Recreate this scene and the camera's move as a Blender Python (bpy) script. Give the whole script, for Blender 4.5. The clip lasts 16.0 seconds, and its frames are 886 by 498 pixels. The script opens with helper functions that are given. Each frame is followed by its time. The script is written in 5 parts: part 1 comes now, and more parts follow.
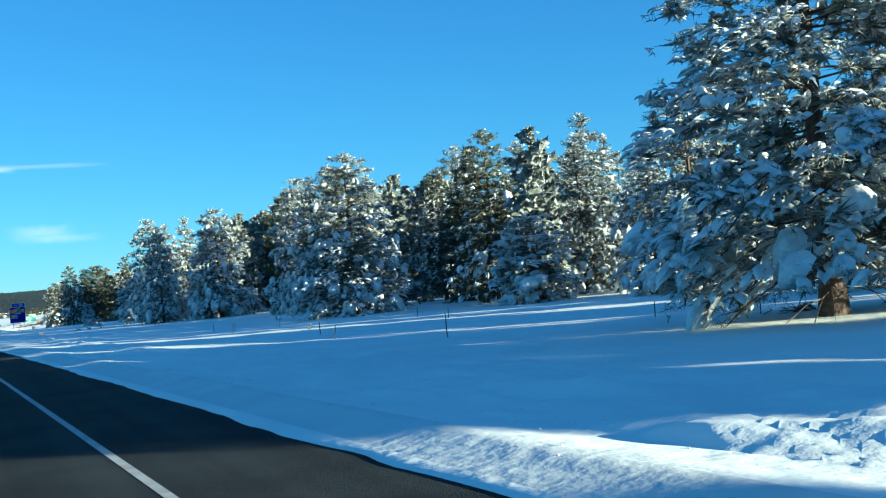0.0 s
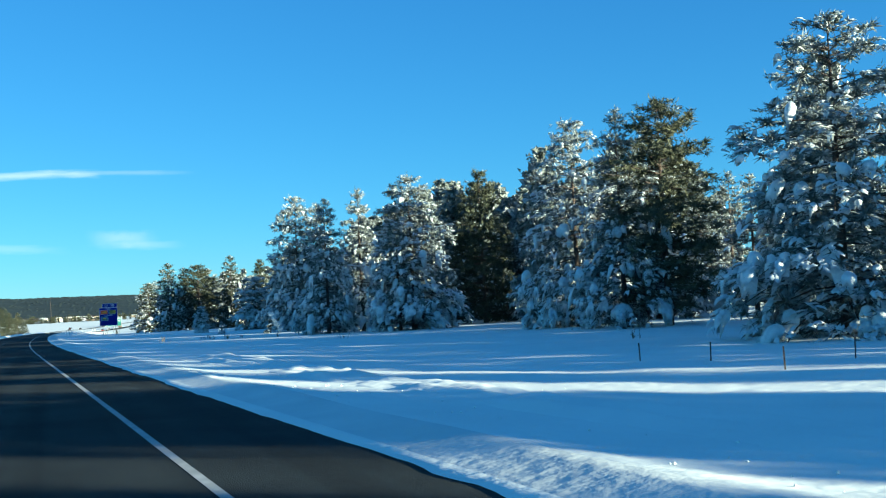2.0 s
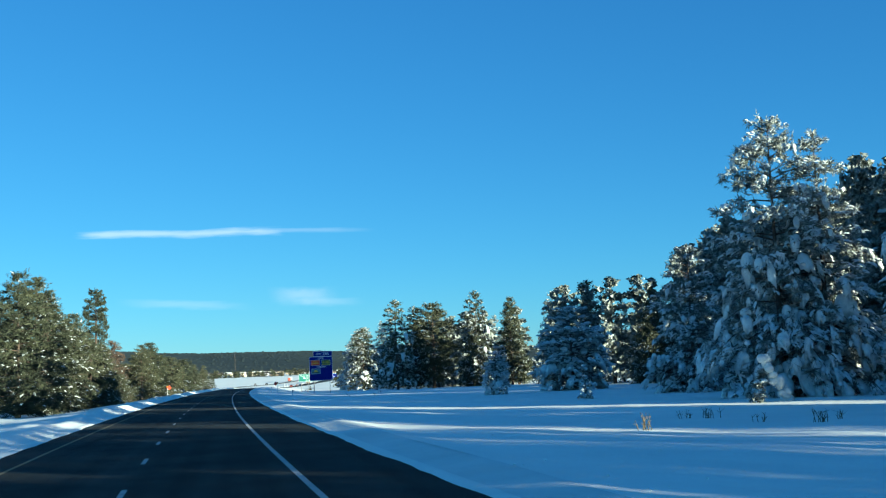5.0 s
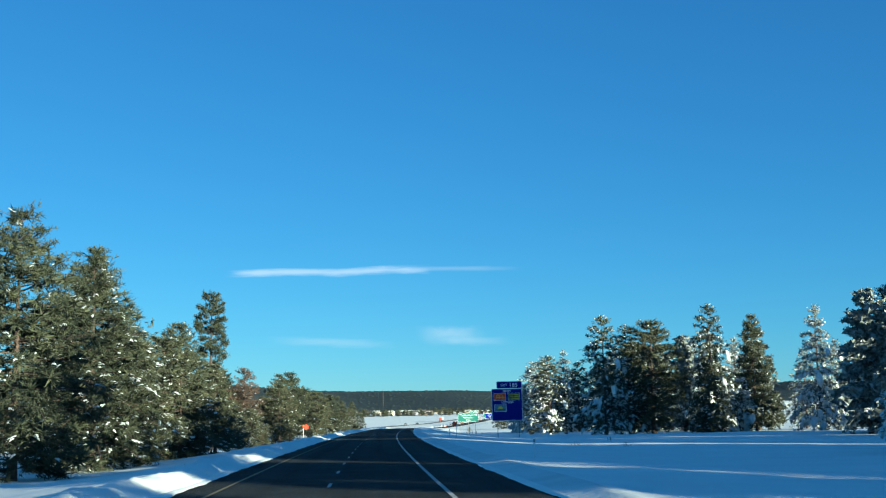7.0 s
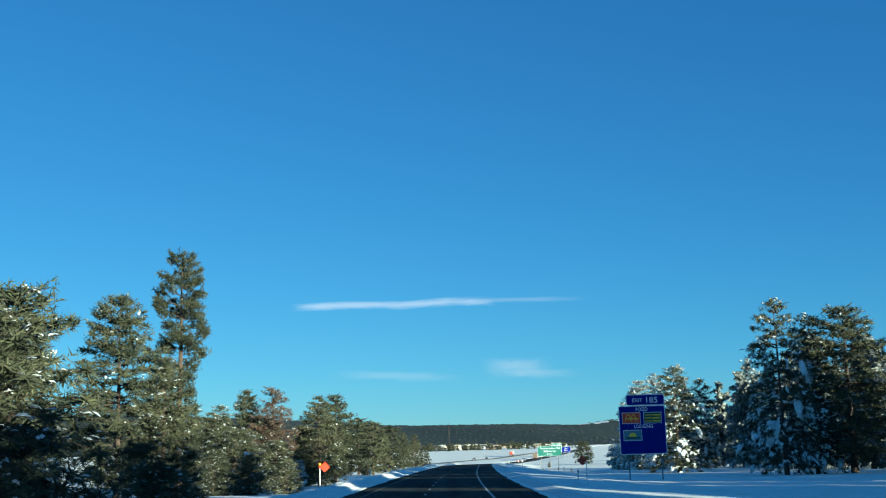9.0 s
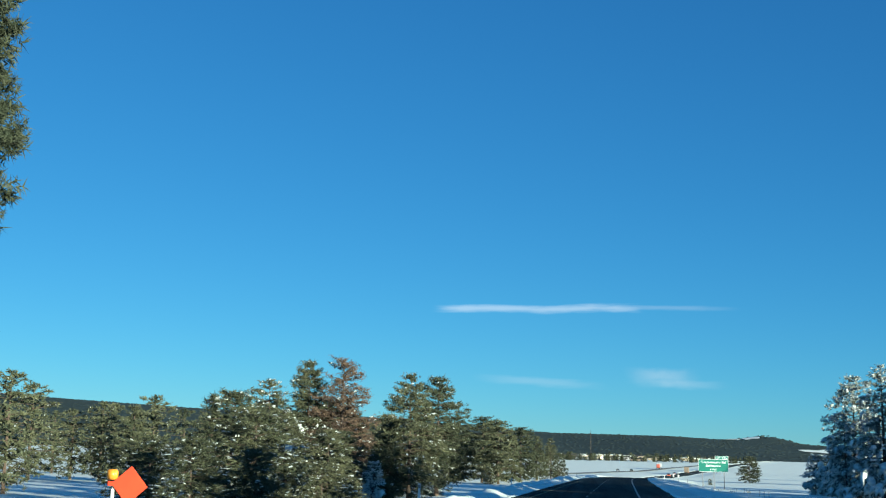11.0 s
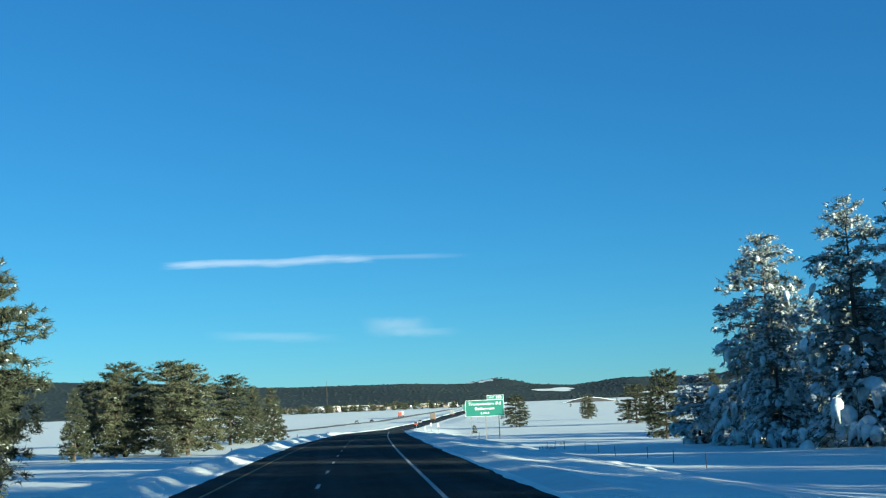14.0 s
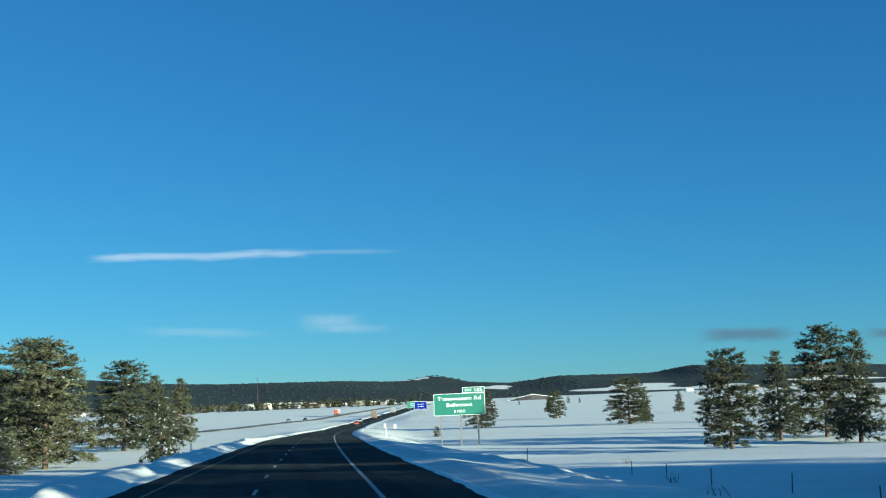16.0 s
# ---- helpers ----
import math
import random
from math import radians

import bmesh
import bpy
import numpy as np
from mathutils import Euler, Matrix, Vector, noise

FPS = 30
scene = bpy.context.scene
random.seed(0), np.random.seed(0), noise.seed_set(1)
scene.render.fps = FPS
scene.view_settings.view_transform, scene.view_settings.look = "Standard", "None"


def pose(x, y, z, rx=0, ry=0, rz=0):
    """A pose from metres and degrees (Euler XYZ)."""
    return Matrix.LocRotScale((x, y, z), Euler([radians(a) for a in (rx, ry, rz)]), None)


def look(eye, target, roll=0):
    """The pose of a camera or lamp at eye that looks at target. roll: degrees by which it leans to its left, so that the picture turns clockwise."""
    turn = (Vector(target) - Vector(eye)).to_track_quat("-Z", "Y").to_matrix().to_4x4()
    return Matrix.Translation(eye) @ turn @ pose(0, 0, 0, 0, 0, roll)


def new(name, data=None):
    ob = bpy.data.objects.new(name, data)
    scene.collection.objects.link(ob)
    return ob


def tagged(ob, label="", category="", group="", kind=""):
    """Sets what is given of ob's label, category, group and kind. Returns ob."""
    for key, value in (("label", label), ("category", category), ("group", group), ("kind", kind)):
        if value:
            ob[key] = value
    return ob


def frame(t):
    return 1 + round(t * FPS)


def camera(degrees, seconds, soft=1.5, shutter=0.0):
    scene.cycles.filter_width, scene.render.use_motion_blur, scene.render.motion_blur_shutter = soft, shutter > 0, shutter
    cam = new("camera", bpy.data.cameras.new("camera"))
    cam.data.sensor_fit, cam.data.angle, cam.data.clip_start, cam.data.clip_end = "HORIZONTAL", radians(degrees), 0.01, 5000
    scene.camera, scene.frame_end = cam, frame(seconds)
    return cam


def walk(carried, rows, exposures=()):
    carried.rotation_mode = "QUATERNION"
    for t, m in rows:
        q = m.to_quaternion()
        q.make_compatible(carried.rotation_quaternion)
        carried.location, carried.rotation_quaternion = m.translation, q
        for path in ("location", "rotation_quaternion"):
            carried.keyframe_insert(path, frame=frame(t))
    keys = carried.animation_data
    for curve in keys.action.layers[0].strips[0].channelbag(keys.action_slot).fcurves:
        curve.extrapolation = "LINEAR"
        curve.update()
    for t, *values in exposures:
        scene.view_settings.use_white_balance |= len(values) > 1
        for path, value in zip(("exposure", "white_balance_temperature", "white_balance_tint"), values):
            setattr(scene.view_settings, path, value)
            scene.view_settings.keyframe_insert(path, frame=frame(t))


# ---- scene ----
EXPOSURE = 1.17
cam = camera(42.19, 16.0, soft=1.2)
# seconds, x, y, z, yaw, pitch, roll
PATH = [
    (0.0, 0.00, 0.00, 2.201, -22.50, 1.51, -5.63),
    (0.5, -0.47, 15.30, 2.161, -22.40, 1.86, -5.45),
    (1.0, -0.93, 30.49, 2.123, -21.71, 2.66, -4.43),
    (1.5, -1.40, 45.62, 2.086, -20.38, 2.88, -3.41),
    (2.0, -1.87, 60.80, 2.054, -19.02, 2.86, -3.09),
    (2.5, -2.35, 75.98, 2.031, -18.11, 3.20, -2.90),
    (3.0, -2.85, 91.28, 2.020, -17.05, 3.40, -2.83),
    (3.5, -3.37, 106.53, 2.022, -15.89, 3.99, -3.03),
    (4.0, -3.91, 121.82, 2.035, -14.34, 4.47, -3.12),
    (4.5, -4.46, 137.60, 2.059, -12.33, 5.47, -2.70),
    (5.0, -5.01, 153.24, 2.087, -10.59, 6.22, -2.21),
    (7.5, -7.09, 233.15, 2.084, -1.51, 9.02, -1.23),
    (8.0, -7.25, 248.90, 2.093, -0.31, 9.52, -1.29),
    (8.2, -7.31, 255.21, 2.096, -0.47, 9.63, -1.44),
    (10.3, -7.20, 321.13, 2.154, 2.93, 10.93, -0.78),
    (10.5, -7.17, 327.52, 2.149, 4.12, 10.87, -0.22),
    (11.0, -7.07, 343.51, 2.136, 7.18, 10.51, 1.30),
    (11.5, -6.93, 359.33, 2.121, 8.01, 9.07, 1.53),
    (12.0, -6.72, 375.10, 2.113, 6.21, 7.94, 0.17),
    (12.5, -6.42, 390.87, 2.119, 2.75, 7.96, -1.57),
    (13.0, -6.03, 406.59, 2.138, -1.34, 7.92, -2.31),
    (13.5, -5.59, 422.21, 2.169, -4.26, 8.11, -2.40),
    (14.0, -5.10, 437.78, 2.202, -6.25, 8.13, -2.59),
    (14.5, -4.59, 453.37, 2.234, -7.53, 7.50, -2.62),
    (15.0, -4.08, 469.02, 2.264, -8.43, 7.45, -2.43),
    (15.5, -3.58, 484.62, 2.292, -8.96, 7.80, -2.13),
    (16.0, -3.08, 500.00, 2.318, -9.52, 7.90, -2.39),
]
walk(cam, [(t, pose(x, y, z, 90 + pitch, 0, yaw) @ pose(0, 0, 0, 0, 0, roll)) for t, x, y, z, yaw, pitch, roll in PATH],
     exposures=[(t, EXPOSURE + e) for t, e in ((0.0, 0.58), (4.0, 0.42), (8.0, 0.13), (10.5, 0.0), (11.0, -0.01), (11.5, -0.14), (12.0, -0.06), (13.5, 0.12), (16.0, -0.07))])

# ---- light ----
SUN_TO = Vector((0.70, -0.714, 0.0)).normalized()          # level direction towards the sun
SUN_UP = radians(7.6)
sun_dir = Vector((SUN_TO.x * math.cos(SUN_UP), SUN_TO.y * math.cos(SUN_UP), math.sin(SUN_UP)))

world = bpy.data.worlds.new("sky")
scene.world = world
world.use_nodes = True
wn = world.node_tree
sky = wn.nodes.new("ShaderNodeTexSky")
sky.sky_type = "NISHITA"
sky.sun_disc = False
sky.sun_elevation = SUN_UP
sky.sun_rotation = math.atan2(SUN_TO.x, SUN_TO.y)
sky.altitude = 2200
sky.air_density = 1.0
sky.dust_density = 0.2
sky.ozone_density = 3.0
wn.nodes["Background"].inputs["Strength"].default_value = 0.054
# deep, cold blue of the thin winter air, paler towards the horizon
split, join = wn.nodes.new("ShaderNodeSeparateColor"), wn.nodes.new("ShaderNodeCombineColor")
wn.links.new(sky.outputs["Color"], split.inputs["Color"])
for i, (gain, power, lift) in enumerate(((0.28, 1.45, .075), (1.07, 0.95, .20), (2.05, 0.69, .05))):
    deep = wn.nodes.new("ShaderNodeMath")
    deep.operation = "POWER"
    deep.inputs[1].default_value = power
    wn.links.new(split.outputs[i], deep.inputs[0])
    scaled = wn.nodes.new("ShaderNodeMath")
    scaled.operation = "MULTIPLY"
    scaled.inputs[1].default_value = gain
    wn.links.new(deep.outputs["Value"], scaled.inputs[0])
    raised = wn.nodes.new("ShaderNodeMath")
    raised.inputs[1].default_value = lift
    wn.links.new(scaled.outputs["Value"], raised.inputs[0])
    wn.links.new(raised.outputs["Value"], join.inputs[i])
wn.links.new(join.outputs["Color"], wn.nodes["Background"].inputs["Color"])

sun = new("sun", bpy.data.lights.new("sun", "SUN"))
sun.data.energy = 5.50
sun.data.angle = radians(0.53)
sun.data.color = (0.945, 1.0, 0.79)
sun.matrix_world = look(sun_dir * 400, (0, 0, 0))


# ---- materials ----
def material(name, colour, rough=0.8, metal=0.0, other=None, scale=4.0, detail=6.0, bump=0.0, bump_scale=None, low=0.35, high=0.65,
             spec=None, island=0.0, per_object=0.0, coat=0.0, streak=0.0):
    """A principled material whose colour wanders between two tones, with fine relief."""
    m = bpy.data.materials.new(name)
    m.use_nodes = True
    nt = m.node_tree
    b = nt.nodes["Principled BSDF"]
    b.inputs["Roughness"].default_value = rough
    b.inputs["Metallic"].default_value = metal
    b.inputs["Base Color"].default_value = (*colour, 1)
    if spec is not None:
        b.inputs["Specular IOR Level"].default_value = spec
    b.inputs["Coat Weight"].default_value = coat
    coord = nt.nodes.new("ShaderNodeTexCoord")
    if other:
        n = nt.nodes.new("ShaderNodeTexNoise")
        n.inputs["Scale"].default_value, n.inputs["Detail"].default_value = scale, detail
        nt.links.new(coord.outputs["Object"], n.inputs["Vector"])
        ramp = nt.nodes.new("ShaderNodeValToRGB")
        ramp.color_ramp.elements[0].position, ramp.color_ramp.elements[1].position = low, high
        ramp.color_ramp.elements[0].color, ramp.color_ramp.elements[1].color = (*colour, 1), (*other, 1)
        nt.links.new(n.outputs["Fac"], ramp.inputs["Fac"])
        out = ramp.outputs["Color"]
        if island or per_object:
            hsv = nt.nodes.new("ShaderNodeHueSaturation")
            nt.links.new(out, hsv.inputs["Color"])
            src = nt.nodes.new("ShaderNodeNewGeometry").outputs["Random Per Island"] if island else nt.nodes.new("ShaderNodeObjectInfo").outputs["Random"]
            amount = island or per_object
            rng = nt.nodes.new("ShaderNodeMapRange")
            rng.inputs["To Min"].default_value, rng.inputs["To Max"].default_value = 1 - amount, 1 + amount
            nt.links.new(src, rng.inputs["Value"])
            nt.links.new(rng.outputs["Result"], hsv.inputs["Value"])
            out = hsv.outputs["Color"]
        if island and per_object:
            shift = nt.nodes.new("ShaderNodeHueSaturation")
            nt.links.new(out, shift.inputs["Color"])
            info = nt.nodes.new("ShaderNodeObjectInfo")
            for socket, lo, hi in (("Value", 1 - per_object, 1 + per_object), ("Hue", .5 + .04 * per_object, .5 - .10 * per_object)):
                span = nt.nodes.new("ShaderNodeMapRange")
                span.inputs["To Min"].default_value, span.inputs["To Max"].default_value = lo, hi
                nt.links.new(info.outputs["Random"], span.inputs["Value"])
                nt.links.new(span.outputs["Result"], shift.inputs[socket])
            out = shift.outputs["Color"]
        if streak:
            # wear drawn out along the way of the traffic
            long_map = nt.nodes.new("ShaderNodeMapping")
            long_map.inputs["Scale"].default_value = (1.1, 0.012, 1.0)
            nt.links.new(coord.outputs["Object"], long_map.inputs["Vector"])
            n3 = nt.nodes.new("ShaderNodeTexNoise")
            n3.inputs["Scale"].default_value, n3.inputs["Detail"].default_value = 1.0, 4
            nt.links.new(long_map.outputs["Vector"], n3.inputs["Vector"])
            wear = nt.nodes.new("ShaderNodeMapRange")
            wear.inputs["From Min"].default_value, wear.inputs["From Max"].default_value = .3, .7
            wear.inputs["To Min"].default_value, wear.inputs["To Max"].default_value = 1 - streak, 1 + streak
            nt.links.new(n3.outputs["Fac"], wear.inputs["Value"])
            worn = nt.nodes.new("ShaderNodeHueSaturation")
            nt.links.new(out, worn.inputs["Color"])
            nt.links.new(wear.outputs["Result"], worn.inputs["Value"])
            out = worn.outputs["Color"]
        nt.links.new(out, b.inputs["Base Color"])
    if bump:
        n2 = nt.nodes.new("ShaderNodeTexNoise")
        n2.inputs["Scale"].default_value, n2.inputs["Detail"].default_value = bump_scale or scale * 4, 5
        nt.links.new(coord.outputs["Object"], n2.inputs["Vector"])
        bp = nt.nodes.new("ShaderNodeBump")
        bp.inputs["Strength"].default_value, bp.inputs["Distance"].default_value = bump, 0.1
        nt.links.new(n2.outputs["Fac"], bp.inputs["Height"])
        nt.links.new(bp.outputs["Normal"], b.inputs["Normal"])
    return m


SNOW = material("snow", (0.80, 0.84, 0.77), 0.75, other=(0.86, 0.90, 0.82), scale=0.25, bump=0.5, bump_scale=1.6, spec=0.2)
GREY_SNOW = material("packed_grey_snow", (0.66, 0.70, 0.65), 0.8, other=(0.76, 0.80, 0.74), scale=0.4, bump=0.3, bump_scale=3, spec=0.2)
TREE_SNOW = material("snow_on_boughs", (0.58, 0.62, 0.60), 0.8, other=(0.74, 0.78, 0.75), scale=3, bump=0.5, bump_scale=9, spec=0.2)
ASPHALT = material("asphalt", (0.022, 0.029, 0.030), 0.9, other=(0.038, 0.048, 0.049), scale=0.35, bump=1.0, bump_scale=40, spec=0.12, streak=0.4)
WORN_ASPHALT = material("worn_asphalt", (0.10, 0.11, 0.11), 0.9, other=(0.17, 0.18, 0.18), scale=0.05)
WHITE_PAINT = material("white_road_paint", (0.30, 0.30, 0.27), 0.8, other=(0.46, 0.46, 0.42), scale=2)
YELLOW_PAINT = material("yellow_road_paint", (0.20, 0.15, 0.05), 0.8, other=(0.11, 0.09, 0.04), scale=2)
BARK = material("bark", (0.055, 0.042, 0.034), 0.95, other=(0.13, 0.085, 0.06), scale=5, bump=0.9, bump_scale=14)
NEEDLES = material("needles", (0.085, 0.100, 0.080), 0.7, other=(0.33, 0.36, 0.34), scale=1.6, low=.40, high=.62, island=0.35, spec=0.3)
NEEDLES_OLIVE = material("olive_needles", (0.031, 0.042, 0.024), 0.7, other=(0.083, 0.090, 0.049), scale=0.9, island=0.35, per_object=0.28, spec=0.3)
NEEDLES_RED = material("dead_needles", (0.088, 0.059, 0.042), 0.8, other=(0.145, 0.097, 0.068), scale=0.9, island=0.3, spec=0.2)
# far woods and hillside: the haze of distance is put into their bluish colour
HAZED_NEEDLES = material("hazed_needles", (0.032, 0.048, 0.048), 0.9, other=(0.042, 0.058, 0.056), scale=0.01, island=0.08, spec=0.1)
HAZED_FLOOR = material("hazed_forest_floor", (0.028, 0.044, 0.044), 0.95, other=(0.038, 0.055, 0.054), scale=0.02, spec=0.1)
SIGN_BLUE = material("blue_sheeting", (0.001, 0.012, 0.17), 0.6, other=(0.001, 0.015, 0.19), scale=2, spec=0.05)
SIGN_GREEN = material("green_sheeting", (0.0, 0.125, 0.095), 0.5, other=(0.0, 0.14, 0.105), scale=2)
LETTER = material("white_sheeting", (0.78, 0.78, 0.78), 0.5)
SIGN_BACK = material("aluminium", (0.45, 0.45, 0.45), 0.5, 0.6, other=(0.5, 0.5, 0.5), scale=3)
STEEL = material("galvanised_steel", (0.13, 0.13, 0.13), 0.6, 0.4, other=(0.19, 0.19, 0.19), scale=6)
RUST = material("weathered_steel", (0.06, 0.045, 0.035), 0.9, other=(0.10, 0.07, 0.05), scale=9)
ORANGE = material("orange_sheeting", (0.80, 0.055, 0.02), 0.5, other=(0.84, 0.065, 0.022), scale=4)
AMBER = material("amber_lens", (0.75, 0.30, 0.03), 0.25, other=(0.6, 0.22, 0.02), scale=20, coat=0.5)
LOGO_RED = material("red_sheeting", (0.72, 0.05, 0.02), 0.5)
LOGO_YELLOW = material("yellow_sheeting", (0.80, 0.52, 0.03), 0.5)
LOGO_DARK = material("dark_green_sheeting", (0.01, 0.06, 0.03), 0.5)
LOGO_PALE = material("pale_blue_sheeting", (0.07, 0.18, 0.22), 0.5)
POST_WHITE = material("white_plastic", (0.72, 0.72, 0.70), 0.6)
WALL_TAN = material("tan_wall", (0.32, 0.26, 0.19), 0.9, other=(0.40, 0.33, 0.25), scale=0.3, per_object=0.3)
WALL_GREY = material("grey_wall", (0.20, 0.21, 0.23), 0.9, other=(0.28, 0.28, 0.30), scale=0.3, per_object=0.4)
WALL_WHITE = material("white_wall", (0.66, 0.66, 0.64), 0.9, other=(0.74, 0.73, 0.70), scale=0.3)
WALL_BROWN = material("brown_wall", (0.13, 0.10, 0.08), 0.9, other=(0.17, 0.13, 0.10), scale=0.3, per_object=0.3)
ROOF_DARK = material("dark_roofing", (0.06, 0.06, 0.065), 0.9, other=(0.11, 0.10, 0.10), scale=0.4, per_object=0.3)
WALL_RED = material("red_wall", (0.36, 0.07, 0.05), 0.9, other=(0.42, 0.1, 0.07), scale=0.3)
TANK = material("tank_paint", (0.62, 0.52, 0.38), 0.7, other=(0.70, 0.60, 0.46), scale=0.2)
DARK_GLASS = material("dark_glass", (0.02, 0.025, 0.03), 0.1)
RUBBER = material("rubber", (0.02, 0.02, 0.02), 0.9)
GRASS = material("dry_grass", (0.10, 0.075, 0.04), 0.95, other=(0.16, 0.12, 0.07), scale=5)


def cloud_material(name, colour, strength, density, stretch, blunt=.15, core=.15, ragged=.35):
    """Thin cloud far off: soft, frayed edges; the daylight on it is put in as a glow."""
    m = bpy.data.materials.new(name)
    m.use_nodes = True
    nt = m.node_tree
    nt.nodes.remove(nt.nodes["Principled BSDF"])
    out = nt.nodes["Material Output"]
    coord = nt.nodes.new("ShaderNodeTexCoord")
    scale_uv = nt.nodes.new("ShaderNodeMapping")
    scale_uv.inputs["Location"].default_value = (-1, -1, -1)
    scale_uv.inputs["Scale"].default_value = (2, 2, 2)
    nt.links.new(coord.outputs["UV"], scale_uv.inputs["Vector"])
    noise_map = nt.nodes.new("ShaderNodeMapping")
    noise_map.inputs["Scale"].default_value = stretch
    nt.links.new(coord.outputs["Object"], noise_map.inputs["Vector"])
    n = nt.nodes.new("ShaderNodeTexNoise")
    n.inputs["Scale"].default_value, n.inputs["Detail"].default_value = 1.0, 7
    nt.links.new(noise_map.outputs["Vector"], n.inputs["Vector"])
    axes = nt.nodes.new("ShaderNodeSeparateXYZ")
    nt.links.new(scale_uv.outputs["Vector"], axes.inputs["Vector"])

    def calc(op, a, b=None):
        node = nt.nodes.new("ShaderNodeMath")
        node.operation = op
        for i, v in enumerate((a, b)):
            if isinstance(v, (int, float)):
                node.inputs[i].default_value = v
            elif v is not None:
                nt.links.new(v, node.inputs[i])
        return node.outputs["Value"]

    def ease(v, a, b):
        node = nt.nodes.new("ShaderNodeMapRange")
        node.interpolation_type = "SMOOTHSTEP"
        node.inputs["From Min"].default_value, node.inputs["From Max"].default_value = a, b
        nt.links.new(v, node.inputs["Value"])
        return node.outputs["Result"]

    fray = calc("MULTIPLY", calc("SUBTRACT", n.outputs["Fac"], .5), ragged * 4)
    along, across = calc("ABSOLUTE", axes.outputs["X"]), calc("ABSOLUTE", axes.outputs["Y"])
    # frayed inside, but always clear at the border of the sheet
    soft = calc("MULTIPLY", ease(calc("ADD", along, calc("MULTIPLY", fray, .25)), 1.0, blunt), ease(calc("ADD", across, fray), 1.0, core))
    rim = calc("MULTIPLY", ease(along, 1.0, .9), ease(across, 1.0, .75))
    mul2 = nt.nodes.new("ShaderNodeMath")
    mul2.operation = "MULTIPLY"
    mul2.inputs[1].default_value = density
    nt.links.new(calc("MULTIPLY", soft, rim), mul2.inputs[0])
    tr = nt.nodes.new("ShaderNodeBsdfTransparent")
    # even emission in place of sunlight and shade on the cloud
    em = nt.nodes.new("ShaderNodeEmission")
    em.inputs["Color"].default_value, em.inputs["Strength"].default_value = (*colour, 1), strength
    mix = nt.nodes.new("ShaderNodeMixShader")
    nt.links.new(mul2.outputs["Value"], mix.inputs["Fac"])
    nt.links.new(tr.outputs["BSDF"], mix.inputs[1])
    nt.links.new(em.outputs["Emission"], mix.inputs[2])
    nt.links.new(mix.outputs["Shader"], out.inputs["Surface"])
    return m


# ---- building helpers ----
def mesh_object(name, verts, faces, mat, parent=None, smooth=False, label=""):
    me = bpy.data.meshes.new(name)
    me.from_pydata(np.asarray(verts, dtype=float).tolist(), [], faces if isinstance(faces, list) else faces.tolist())
    me.materials.append(mat)
    if smooth:
        me.polygons.foreach_set("use_smooth", [True] * len(me.polygons))
    ob = new(name, me)
    if parent:
        ob.parent = parent
    return tagged(ob, label)


def part(name, bm, mat, parent=None, label="", smooth=False):
    me = bpy.data.meshes.new(name)
    bm.to_mesh(me)
    bm.free()
    me.materials.append(mat)
    if smooth:
        me.polygons.foreach_set("use_smooth", [True] * len(me.polygons))
    ob = new(name, me)
    if parent:
        ob.parent = parent
    return tagged(ob, label)


def box(bm, x0, x1, y0, y1, z0, z1, bevel=0.0):
    m = Matrix.LocRotScale(((x0 + x1) / 2, (y0 + y1) / 2, (z0 + z1) / 2), None, (x1 - x0, y1 - y0, z1 - z0))
    made = bmesh.ops.create_cube(bm, size=1, matrix=m)["verts"]
    if bevel:
        edges = {e for v in made for e in v.link_edges}
        bmesh.ops.bevel(bm, geom=list(edges), offset=bevel, segments=1, affect="EDGES")
    return bm


def tube(bm, a, b, r0, r1=None, sides=8):
    a, b = Vector(a), Vector(b)
    m = Matrix.Translation((a + b) / 2) @ (b - a).to_track_quat("Z", "Y").to_matrix().to_4x4()
    bmesh.ops.create_cone(bm, cap_ends=True, segments=sides, radius1=r0, radius2=r0 if r1 is None else r1, depth=(b - a).length, matrix=m)
    return bm


def thing(name, m, label, category, group="", kind=""):
    root = new(name)
    root.empty_display_size = 0.2
    root.matrix_basis = m
    return tagged(root, label, category, group, kind)


def text_mesh(name, body, height, width, parent, at, mat, depth=0.006):
    """Raised letters that face -y, centred at a place of their parent, fitted to a width."""
    cu = bpy.data.curves.new(name, "FONT")
    cu.body, cu.size, cu.align_x, cu.align_y, cu.extrude = body, 1.0, "CENTER", "CENTER", 0.01
    cu.resolution_u = 3
    tmp = new("letters_tmp", cu)
    bpy.context.view_layer.update()
    me = bpy.data.meshes.new_from_object(tmp.evaluated_get(bpy.context.evaluated_depsgraph_get()))
    bpy.data.objects.remove(tmp)
    co = np.array([v.co[:] for v in me.vertices])
    lo, hi = co.min(0), co.max(0)
    sx, sy = width / (hi[0] - lo[0]), height / (hi[1] - lo[1])
    mid = (lo + hi) / 2
    for v in me.vertices:
        v.co = ((v.co.x - mid[0]) * sx, -v.co.z / 0.01 * depth, (v.co.y - mid[1]) * sy)
    me.materials.clear()
    me.materials.append(mat)
    me.name = name
    ob = new(name, me)
    ob.parent = parent
    ob.location = at
    return ob


